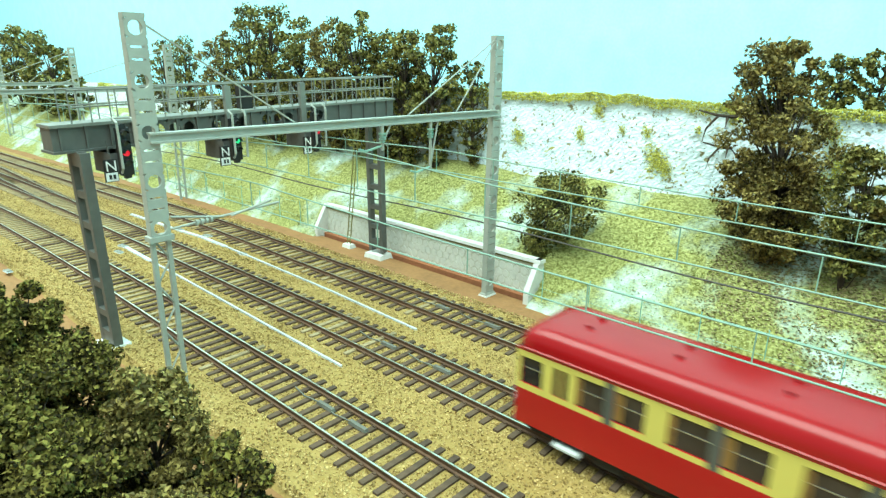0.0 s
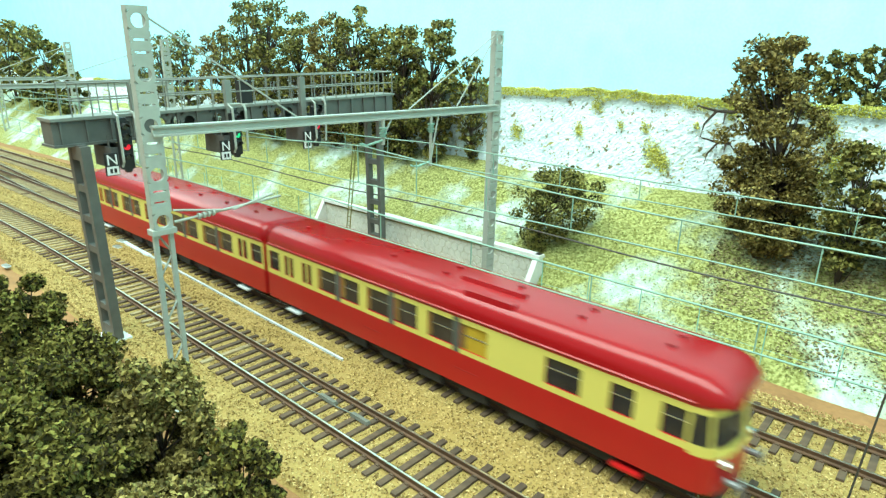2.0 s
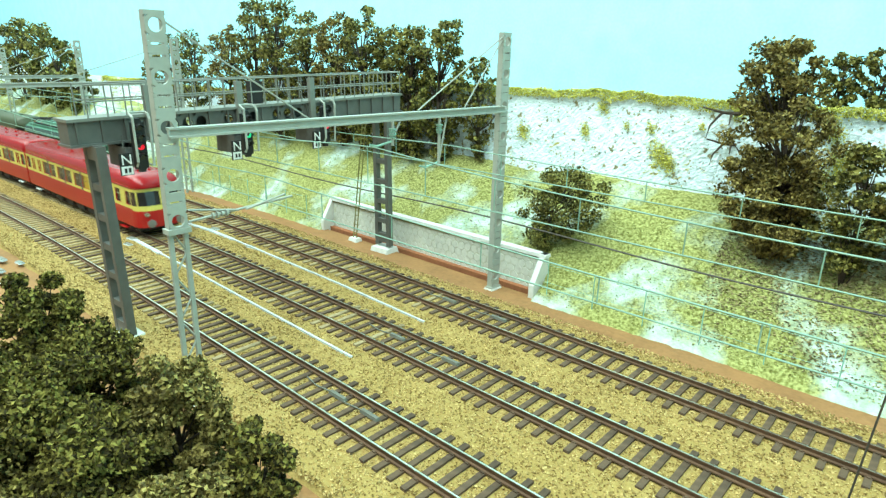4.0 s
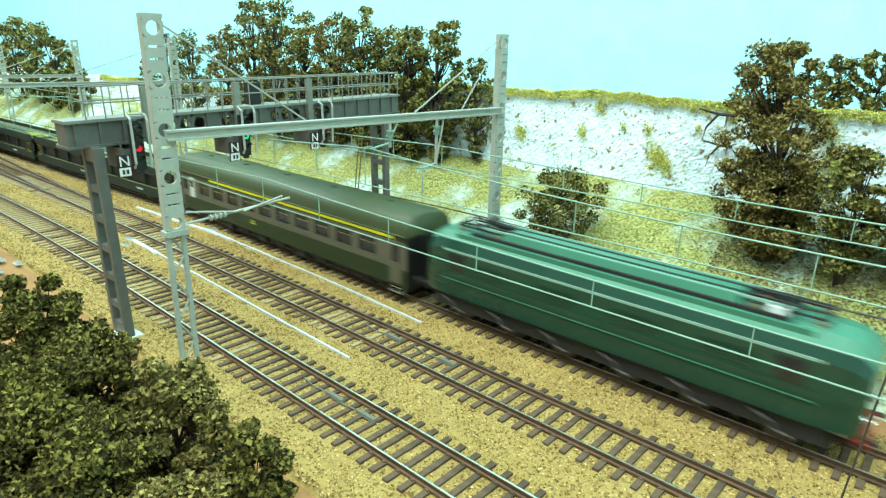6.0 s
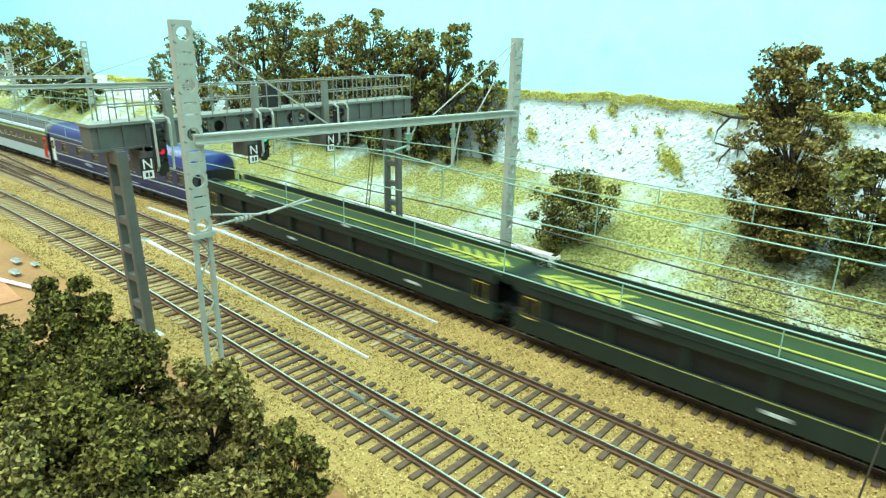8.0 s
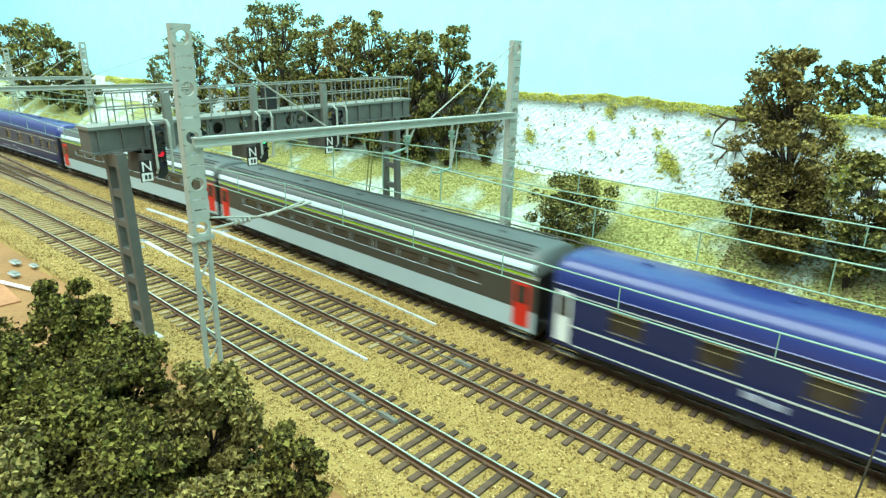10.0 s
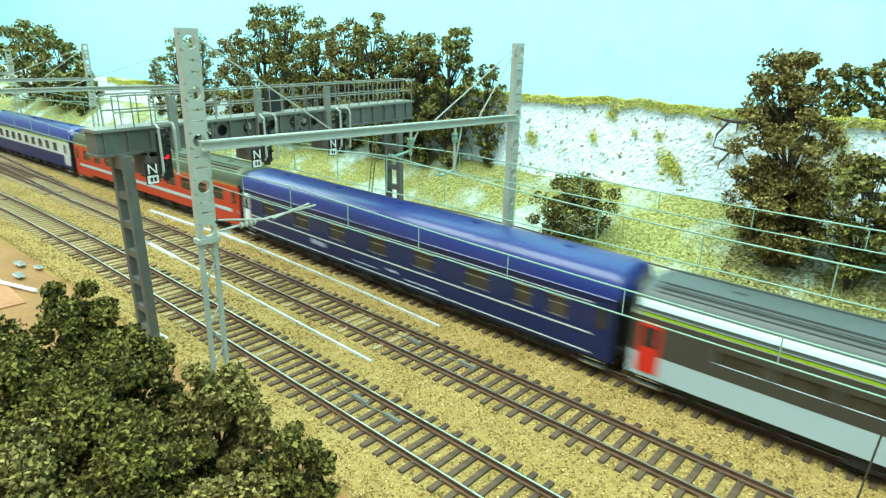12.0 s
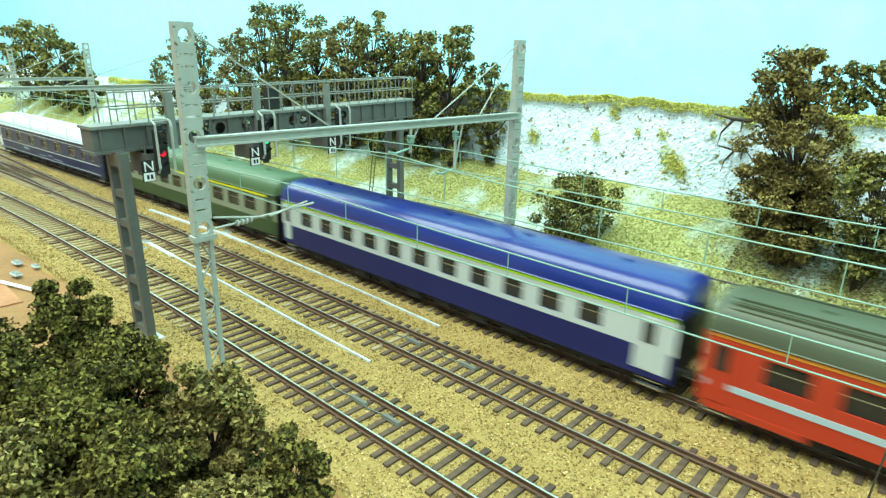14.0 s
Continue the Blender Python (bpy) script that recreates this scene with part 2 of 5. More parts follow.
def build_bank():
    xs = np.concatenate([np.arange(-2400, -700, 16), np.arange(-700, 60, 4), np.arange(60, 900, 24)])
    xs = np.sort(np.append(xs, [-354.2, -353.8, -166.2, -165.8]))
    ys = np.sort(np.append(np.arange(170, 345, 3.0), [268.9, 269.1]))
    v = [(x, y, slope_height(x, y) + 0.7 * smooth_noise(x, y, 5, 9)) for x in xs for y in ys]
    n = len(ys)
    f = [(i * n + j, (i + 1) * n + j, (i + 1) * n + j + 1, i * n + j + 1) for i in range(len(xs) - 1) for j in range(n - 1)]
    f = [q for q in f if max(v[k][2] for k in q) > -6.0]
    ob = raw("grass_bank", v, f, "bank")
    tagged(ob, "grassy bank with bare chalky patches behind the tracks", "bank", kind="structure")
    ob.data.shade_smooth()
    # loose turf flakes
    pts = []
    while len(pts) < 40000:
        x = RNG.uniform(-760, 40)
        y = RNG.uniform(250, 338)
        z = slope_height(x, y)
        if z < -3.5 or smooth_noise(x, y, 38, 5) + 0.5 * smooth_noise(x, y, 13, 2) < RNG.uniform(-0.75, 0.25):
            continue
        pts.append((x, y, z + RNG.uniform(0, 0.8)))
    # dead leaves, whose brown also gives the shading under the trees
    litter = []
    while len(litter) < 7000:
        x, y = RNG.uniform(-90, 40), RNG.uniform(262, 322)
        if smooth_noise(x, y, 20, 31) + (y - 280) / 60 > RNG.uniform(-0.5, 0.5):
            litter.append((x, y, slope_height(x, y) + RNG.uniform(0.2, 1.0)))
    tagged(scatter("litter_shading", np.array(litter), (0.7, 1.9), "crumb", flat=0.5), "brown dead leaves that also stand in for shade under the trees", "leaf litter", kind="stuff")
    tagged(scatter("grass_turf", np.array(pts), (0.4, 1.35), "flake", flat=0.5), "scattered yellow-green turf flakes on the bank", "grass", kind="stuff")


def scatter(name, pts, size, material, flat=1.0, parent=None, kind4=True):
    """Many small angular crumbs (tetrahedra) of random turn at the points."""
    n = len(pts)
    base = np.array([(1, 1, 1), (1, -1, -1), (-1, 1, -1), (-1, -1, 1)], float) * 0.58
    base = base[None] + RNG.normal(0, 0.18, (n, 4, 3))
    q = RNG.normal(size=(n, 4))
    q /= np.linalg.norm(q, axis=1)[:, None]
    w, x, y, z = q.T
    rot = np.stack([np.stack([1 - 2 * (y * y + z * z), 2 * (x * y - z * w), 2 * (x * z + y * w)], -1),
                    np.stack([2 * (x * y + z * w), 1 - 2 * (x * x + z * z), 2 * (y * z - x * w)], -1),
                    np.stack([2 * (x * z - y * w), 2 * (y * z + x * w), 1 - 2 * (x * x + y * y)], -1)], 1)
    s = RNG.uniform(size[0], size[1], n)[:, None, None] * 0.5
    v = np.einsum("nij,nkj->nki", rot, base) * s
    v[:, :, 2] *= flat
    v = (v + pts[:, None, :]).reshape(-1, 3)
    f = (np.arange(n)[:, None, None] * 4 + np.array([(0, 1, 2), (0, 3, 1), (0, 2, 3), (1, 3, 2)])[None]).reshape(-1, 3)
    return raw(name, v, f, material, parent)


def cliff_top(x):
    return 99 + 3.5 * smooth_noise(x, 0, 70, 4) + 1.6 * smooth_noise(x, 0, 14, 8) - 22 * min(1.0, max(0.0, (-530 - x) / 80))


def cliff_foot(x):
    return 338 + 7 * smooth_noise(x, 0, 90, 11)


def build_cliff():
    xs = np.concatenate([np.arange(-2400, -620, 14), np.arange(-620, 60, 1.5), np.arange(60, 900, 20)])
    us = np.linspace(0, 1, 58)
    v = []
    for x in xs:
        top, y0 = cliff_top(x), cliff_foot(x)
        for u in us:
            if u < 0.84:
                a = u / 0.84
                z = 40 + (top - 40) * a
                y = y0 + 9 * a
                k = math.sin(math.pi * a) ** 0.5
                lean = x + 0.35 * z
                y -= k * (1.2 * smooth_noise(x, z, 26, 1) + 0.9 * abs(smooth_noise(lean * 1.5, z * 0.7, 7, 6)) + 0.6 * smooth_noise(lean * 1.6, z * 0.9, 2.6, 2) + 0.4 * smooth_noise(x, z, 1.4, 12))
            else:
                a = (u - 0.84) / 0.16
                z = top + 1.2 * math.sin(a * 3) - 9 * a * a + 0.8 * smooth_noise(x, a * 50, 9, 5)
                y = y0 + 9 + 70 * a * a
            v.append((x, y, z))
    n = len(us)
    f = [(i * n + j, (i + 1) * n + j, (i + 1) * n + j + 1, i * n + j + 1) for i in range(len(xs) - 1) for j in range(n - 1)]
    ob = raw("cliff", v, f, "cliff")
    tagged(ob, "white chalk cliff with mossy green crest behind the bank", "cliff", kind="structure")
    # turf along the crest, hanging down in tongues, and tufts on the face
    pts = []
    for _ in range(42000):
        x = RNG.uniform(-1000, 60)
        hang = 4.5 + 6.0 * max(0.0, smooth_noise(x, 7, 22, 3)) + 3.0 * max(0.0, smooth_noise(x, 7, 6, 9))
        d = RNG.random() ** 1.4
        pts.append((x, cliff_foot(x) + 8.0 - 2.2 * d + RNG.uniform(-1.0, 1.5) + 10 * max(0, RNG.random() - 0.6), cliff_top(x) + 1.4 - d * hang + RNG.uniform(-0.5, 0.5)))
    tufts = [(-238, 72, 5), (-192, 77, 4), (-142, 68, 7), (-136, 64, 5), (-164, 82, 2.5), (-149, 82, 3), (-121, 85, 2.5), (-59, 90, 6), (-53, 74, 7), (-182, 92, 4), (-105, 95, 5), (-60, 66, 6), (-30, 86, 5)]
    tufts += [(RNG.uniform(-620, -260), RNG.uniform(54, 88), RNG.uniform(2, 5)) for _ in range(16)]
    for x, z, r in tufts:
        for _ in range(int(r * r * 11)):
            dz = RNG.normal(0, r * 0.55)
            px, pz = x + RNG.normal(0, r * 0.42) - 0.3 * dz, z + dz
            pts.append((px, cliff_foot(px) + 9 * (pz - 40) / 58 - 1.6 + RNG.normal(0, 0.6), pz))
    tagged(scatter("moss_tufts", np.array(pts), (0.5, 1.35), "moss"), "bright green moss and turf along the cliff crest", "moss", kind="stuff")
    # brown crumbs lodged in the chalk
    pts = []
    for _ in range(5200):
        x, z = RNG.uniform(-640, 40), RNG.uniform(44, 96)
        if smooth_noise(x, z, 16, 21) < RNG.uniform(-0.5, 0.6):
            continue
        pts.append((x, cliff_foot(x) + 9 * (z - 40) / 58 - 0.9 + RNG.normal(0, 0.5), z))
    tagged(scatter("cliff_crumbs", np.array(pts), (0.5, 1.5), "crumb"), "brown and olive crumbs of soil lodged in the chalk", "soil", kind="stuff")


def bank_materials():
    """Turf and chalk mixed in large patches; the cliff is chalk with dark pits and a green crown."""
    def blend(name, a, b, lo, hi, scale, detail=5.0, pits=False, slope=False):
        m = bpy.data.materials.new(name)
        m.use_nodes = True
        nt = m.node_tree
        bs = nt.nodes["Principled BSDF"]
        bs.inputs["Roughness"].default_value = 0.95
        tc = nt.nodes.new("ShaderNodeTexCoord")
        big, fine, mid = (nt.nodes.new("ShaderNodeTexNoise") for _ in range(3))
        for n, s, d in ((big, scale, detail), (fine, 700, 3), (mid, 160, 4)):
            n.inputs["Scale"].default_value, n.inputs["Detail"].default_value = s, d
            nt.links.new(tc.outputs["Object"], n.inputs["Vector"])
        mr = nt.nodes.new("ShaderNodeMapRange")
        mr.inputs[1].default_value, mr.inputs[2].default_value = lo, hi
        src = big.outputs["Fac"]
        if slope:
            g, sp = nt.nodes.new("ShaderNodeNewGeometry"), nt.nodes.new("ShaderNodeSeparateXYZ")
            nt.links.new(g.outputs["Normal"], sp.inputs[0])
            mu = nt.nodes.new("ShaderNodeMath")
            mu.operation = "MULTIPLY_ADD"
            mu.inputs[1].default_value = -0.38
            nt.links.new(sp.outputs["Z"], mu.inputs[0])
            nt.links.new(src, mu.inputs[2])
            src = mu.outputs[0]
        nt.links.new(src, mr.inputs[0])

        def pair(c0, c1, node):
            mx = nt.nodes.new("ShaderNodeMix")
            mx.data_type = "RGBA"
            mx.inputs[6].default_value, mx.inputs[7].default_value = (*c0, 1), (*c1, 1)
            r = nt.nodes.new("ShaderNodeMapRange")
            r.inputs[1].default_value, r.inputs[2].default_value = 0.36, 0.64
            nt.links.new(node.outputs["Fac"], r.inputs[0])
            nt.links.new(r.outputs[0], mx.inputs[0])
            return mx
        pa, pb = pair(*a, fine), pair(*b, mid)
        mx = nt.nodes.new("ShaderNodeMix")
        mx.data_type = "RGBA"
        nt.links.new(mr.outputs[0], mx.inputs[0])
        nt.links.new(pa.outputs[2], mx.inputs[6])
        nt.links.new(pb.outputs[2], mx.inputs[7])
        out = mx.outputs[2]
        if pits:
            vo, r = nt.nodes.new("ShaderNodeTexNoise"), nt.nodes.new("ShaderNodeMapRange")
            vo.inputs["Scale"].default_value, vo.inputs["Detail"].default_value = 260, 6
            nt.links.new(tc.outputs["Object"], vo.inputs["Vector"])
            r.inputs[1].default_value, r.inputs[2].default_value = 0.34, 0.39
            nt.links.new(vo.outputs["Fac"], r.inputs[0])
            m2 = nt.nodes.new("ShaderNodeMix")
            m2.data_type = "RGBA"
            m2.inputs[6].default_value = (0.30, 0.28, 0.15, 1)
            nt.links.new(r.outputs[0], m2.inputs[0])
            nt.links.new(out, m2.inputs[7])
            out = m2.outputs[2]
        nt.links.new(out, bs.inputs["Base Color"])
        bp = nt.nodes.new("ShaderNodeBump")
        bp.inputs["Strength"].default_value, bp.inputs["Distance"].default_value = 0.9, 0.0009
        nt.links.new(fine.outputs["Fac"], bp.inputs["Height"])
        nt.links.new(bp.outputs[0], bs.inputs["Normal"])
        M[name] = m
    blend("bank", ((0.155, 0.16, 0.03), (0.42, 0.43, 0.15)), ((0.34, 0.44, 0.32), (0.56, 0.68, 0.62)), 0.49, 0.62, 26, 9.0)
    blend("cliff", ((0.22, 0.20, 0.03), (0.44, 0.39, 0.09)), ((0.70, 0.85, 0.90), (0.80, 0.93, 0.99)), 0.17, 0.25, 60, pits=True, slope=True)


M["sky"] = sky
bank_materials()
build_ground()
build_bank()
build_cliff()


# ---- tracks ----
def build_ballast():
    xs = np.concatenate([np.arange(-6400, -700, 60), np.arange(-700, 60, 5), np.arange(60, 4400, 60)])
    ys = np.concatenate([[-33.0, -31], np.arange(-29, 121, 3.0), [122.0, 124]])
    v = []
    for x in xs:
        for k, y in enumerate(ys):
            e = 2.0 * smooth_noise(x, k < 5, 30, 4)
            edge = -6.0 if k in (0, len(ys) - 1) else (-4.4 if k in (1, len(ys) - 2) else -3.0)
            v.append((x, track_a(x) + y + (e if k < 3 or k > len(ys) - 4 else 0), edge + 0.35 * smooth_noise(x, y, 4, 2)))
    n = len(ys)
    f = [(i * n + j, (i + 1) * n + j, (i + 1) * n + j + 1, i * n + j + 1) for i in range(len(xs) - 1) for j in range(n - 1)]
    tagged(raw("ballast", v, f, "bed"), "bed of yellowish stone ballast under the tracks", "ballast", kind="structure")
    n = 165000
    x = -860 + 890 * RNG.random(n) ** 0.72
    y = RNG.uniform(-32, 123, n)
    pts = np.stack([x, y + np.array([track_a(t) for t in x]), -2.95 + RNG.uniform(-0.25, 0.25, n)], -1)
    keep = np.ones(n, bool)
    for tr in (track_a, track_b, track_c):
        c = np.array([tr(t) for t in x])
        d = np.abs(pts[:, 1] - c)
        ph = np.abs((x / SPACING) % 1 - 0.5)
        keep &= ~((d < 15.3) & (ph > 0.24))
        keep &= np.abs(d - 8.25) > 1.2
    tagged(scatter("ballast_stones", pts[keep], (0.55, 1.35), "grain"), "loose pale yellow ballast stones between the sleepers", "ballast", kind="stuff")


SPACING = 6.287


def build_track(line, name, label, x0=-6400.0, x1=4400.0, near=(-620.0, 40.0)):
    root = thing(name, label, "railway track", group="railway tracks")
    xs = np.concatenate([np.arange(x0, -1000, 120), np.arange(max(x0, -1000), min(x1, 0), 20), np.arange(0, x1 + 1, 120)]) if x1 > 0 else np.arange(x0, x1 + 1, 20)
    for s in (8.25, -8.25):
        bm = bmesh.new()
        foot = [(-1.0, -2.2), (1.0, -2.2), (0.9, -1.8), (0.3, -1.55), (0.3, -0.75), (-0.3, -0.75), (-0.3, -1.55), (-0.9, -1.8)]
        head = [(-0.3, -0.76), (0.3, -0.76), (0.46, -0.6), (0.46, -0.1), (-0.46, -0.1), (-0.46, -0.6)]
        crown = [(-0.34, -0.11), (0.34, -0.11), (0.27, 0.0), (-0.27, 0.0)]
        extrude_profile(bm, [(y + s, z) for y, z in foot], xs, 0, line)
        extrude_profile(bm, [(y + s, z) for y, z in head], xs, 0, line)
        extrude_profile(bm, [(y + s, z) for y, z in crown], xs, 1, line)
        part("rail", bm, ["rust", "rail"], root, "brown rail with a worn bright head")
    bm = bmesh.new()
    box(bm, -1.2, 1.2, -15, 15, -4.2, -2.15, taper=0.12)
    for s in (8.25, -8.25):
        for d in (-1.25, 1.25):
            box(bm, -0.6, 0.6, s + d - 0.35, s + d + 0.35, -2.2, -1.75)
    first = part("sleeper", bm, "sleeper", root)
    # paler copy of the sleeper, picked more often towards the far left
    pale_mesh = first.data.copy()
    pale_mesh.materials[0] = M["sleeper_pale"]
    count, rest_v, rest_f = 0, [], []
    cube = [(-1.55, -15, -4.2), (1.55, -15, -4.2), (1.55, 15, -4.2), (-1.55, 15, -4.2), (-1.55, -15, -2.15), (1.55, -15, -2.15), (1.55, 15, -2.15), (-1.55, 15, -2.15)]
    quads = ((4, 5, 6, 7), (0, 1, 5, 4), (1, 2, 6, 5), (2, 3, 7, 6), (3, 0, 4, 7))
    k0, k1 = math.ceil(x0 / SPACING), math.floor(x1 / SPACING)
    for k in range(k0, k1):
        x = k * SPACING
        turn = math.atan2(line(x + 5) - line(x - 5), 10)
        if near[0] < x < near[1]:
            ob = first if count == 0 else new("sleeper", pale_mesh if RNG.uniform(-520, -180) > x else first.data)
            ob.parent = root
            ob.matrix_basis = pose(x * MM, line(x) * MM, RNG.uniform(-0.1, 0.05) * MM, 0, 0, math.degrees(turn) + RNG.uniform(-0.8, 0.8))
            count += 1
        else:
            b = len(rest_v)
            rest_v += [(x + p[0] - turn * p[1], line(x) + p[1], p[2]) for p in cube]
            rest_f += [tuple(b + i for i in q) for q in quads]
    if rest_v:
        tagged(raw("sleeper_stretch", rest_v, rest_f, "sleeper_pale", root), kind="stuff")
    return root


build_ballast()
build_track(track_a, "railway_track", "model railway track with brown sleepers beside the signal gantry")
build_track(track_b, "railway_track", "model railway track with brown sleepers between two other tracks")
build_track(track_c, "railway_track", "model railway track with brown sleepers beside the grassy bank")
build_track(track_d, "railway_track", "short connecting track of a crossover between two tracks", -1080.0, -560.0, (-700.0, -560.0))


# ---- trees ----
def leaves(name, pts, size, material, parent):
    """Small folded leaves, each two bent triangles, one mesh."""
    n = len(pts)
    a = RNG.normal(size=(n, 3))
    a /= np.linalg.norm(a, axis=1)[:, None]
    b = np.cross(a, RNG.normal(size=(n, 3)))
    b /= np.linalg.norm(b, axis=1)[:, None]
    c = np.cross(a, b)
    s = RNG.uniform(size[0], size[1], n)[:, None]
    v = np.stack([pts - a * s * 0.6, pts + b * s * 0.42 + c * s * 0.14, pts + a * s * 0.6, pts - b * s * 0.42 + c * s * 0.14], 1).reshape(-1, 3)
    k = np.arange(n)[:, None] * 4
    f = np.concatenate([k + np.array([[0, 1, 2]]), k + np.array([[0, 2, 3]])])
    return raw(name, v, f, material, parent)


def tree(name, label, x, y, z, height, radius, count, leaf=(1.0, 2.0), material="leaf", bare=0.3, seed=1, clumps=26, tuft=(0.15, 0.34), squash=1.0, lean=(0, 0), group=""):
    rs = np.random.default_rng(seed)
    root = thing(name, label, "bush" if name == "bush" else "tree", x, y, z, group=group)
    bm = bmesh.new()
    top = Vector((lean[0], lean[1], height * 0.86))
    r0 = max(0.9, height * 0.022)
    trunk = [Vector((lean[0] * u * u + 0.02 * height * math.sin(3 * u + seed), lean[1] * u * u + 0.02 * height * math.cos(4 * u + seed), height * 0.86 * u)) for u in np.linspace(0, 1, 7)]
    trunk[0].z = -3
    tube(bm, trunk, r0, 7, r1=r0 * 0.22)
    tips = []
    for i in range(clumps):
        u = bare + (1 - bare) * (i + 0.5) / clumps
        ang = i * 2.4 + rs.uniform(-0.5, 0.5)
        w = math.sin(math.pi * min(1, max(0.08, (u - bare * 0.6) / (1.06 - bare * 0.6)))) ** 0.7
        reach = radius * w * rs.uniform(0.35, 1.05)
        base = trunk[min(6, int(u * 5.2))]
        tip = Vector((lean[0] * u + math.cos(ang) * reach, lean[1] * u + math.sin(ang) * reach * squash, height * u + rs.uniform(-0.03, 0.06) * height))
        mid = base.lerp(tip, 0.5) + Vector((0, 0, -0.03 * height))
        tube(bm, [base, mid, tip], r0 * 0.34, 5, r1=r0 * 0.1)
        tips.append((tip, radius * rs.uniform(*tuft)))
    part("trunk", bm, "bark", root, smooth=True)
    per = count // clumps
    pts = []
    for tip, r in tips:
        d = rs.normal(size=(per, 3))
        d /= np.linalg.norm(d, axis=1)[:, None]
        d *= (rs.random(per) ** 0.45)[:, None] * r
        d[:, 2] *= 0.72
        p = np.array(tip) + d
        keep = rs.random(per) < 0.95
        pts.append(p[keep])
    leaves("crown", np.concatenate(pts), leaf, material, root)
    return root


def build_trees():
    wood = "leafy dark green broadleaf trees"
    row = [(-271, 334, 50, 66, 15, 1300, "leaf"), (-300, 326, 48, 92, 24, 3800, "leaf"), (-326, 322, 48, 88, 22, 3600, "leaf"),
           (-352, 326, 48, 84, 22, 3400, "leaf"), (-378, 320, 48, 98, 25, 3800, "leaf"), (-412, 324, 48, 94, 26, 3800, "leaf_dry"),
           (-446, 318, 48, 96, 26, 3800, "leaf"), (-486, 314, 48, 110, 27, 3800, "leaf"), (-528, 318, 48, 108, 28, 3600, "leaf"),
           (-576, 316, 48, 88, 26, 3000, "leaf_dry"), (-630, 306, 46, 86, 24, 2200, "leaf"), (-690, 310, 46, 84, 22, 1800, "leaf"), (-750, 312, 46, 62, 14, 900, "leaf")]
    for i, (x, y, z, h, r, n, m) in enumerate(row):
        tree("tree", "leafy dark green broadleaf tree in the wood behind the tracks" if i else "small slender green tree at the edge of the wood",
             x, y, z, h, r, int(n * 1.5), (1.5, 2.8), m, 0.02, 20 + i, 62, group=wood)
    for i, (x, y, h, r) in enumerate(((-930, 258, 74, 22), (-985, 252, 108, 34), (-1060, 250, 128, 44), (-1150, 250, 124, 50))):
        tree("tree", "distant olive-green tree beyond the far catenary masts", x, y + 30, 20, h, r, 2600, (3.0, 5.5), "leaf", 0.15, 60 + i, 26, group="distant trees")
    # trees on the bank and on the cliff
    big = "trees on the bank"
    tree("tree", "tall dark olive tree with dense leaves on the bank", -67, 313, 34, 93, 24, 24000, (0.9, 1.9), "leaf_dry", -0.02, 111, 100, lean=(-12, 0), group=big, tuft=(0.16, 0.33))
    tree("tree", "dark olive tree with dense leaves on the bank", -72, 308, 32, 46, 22, 10000, (0.9, 1.9), "leaf_dry", 0.02, 92, 60, group=big, tuft=(0.16, 0.33))
    tree("tree", "broad olive-green tree with dense leaves on the bank", -37, 302, 28, 58, 17, 6500, (1.0, 2.1), "leaf", 0.12, 94, 52, group=big)
    tree("tree", "broad olive-green tree with dense leaves on the bank", -14, 308, 34, 56, 20, 6000, (1.0, 2.1), "leaf_dry", 0.1, 95, 50, group=big)
    tree("tree", "broad olive-green tree with dense leaves on the bank", 14, 300, 30, 66, 24, 5000, (1.0, 2.1), "leaf", 0.05, 96, 46, group=big)
    crest = "trees on the cliff crest"
    for i, (x, h, r) in enumerate(((-64, 30, 12), (-47, 32, 13), (-26, 36, 15), (0, 38, 16))):
        tree("tree", "small green tree standing on the mossy cliff crest", x, 366, cliff_top(x) - 5, h, r, 2600, (1.0, 2.1), "leaf", 0.12, 130 + i, 34, group=crest)
    tree("bush", "dark olive-green bush standing on the grassy bank", -180, 288, 15, 46, 25, 9500, (0.9, 1.8), "leaf", -0.02, 97, 62, lean=(13, 0), tuft=(0.14, 0.28))
    # bushy trees close to the camera
    near = "trees beside the near track"
    for i, (x, y, h, r, n) in enumerate(((-212, 45, 53, 17, 12000), (-186, 50, 43, 15, 11000), (-168, 31, 45, 20, 14000), (-137, 54, 50, 13, 11000), (-138, 33, 40, 18, 14000),
                                         (-109, 58, 43, 10, 9000), (-113, 41, 36, 15, 13000), (-196, 22, 44, 20, 10000), (-156, 10, 42, 22, 10000), (-218, 18, 48, 20, 8000), (-124, 20, 32, 18, 9000))):
        tree("tree", "bushy dark and fresh green tree beside the near track" if h > 41 else "low bushy green tree beside the near track", x, y, -5, h, r, n * 2, (0.7, 1.7), "leaf_dry" if i in (3, 6, 8) else "leaf_fresh", 0.10, 98 + i, 50, group=near, tuft=(0.18, 0.40))


build_trees()


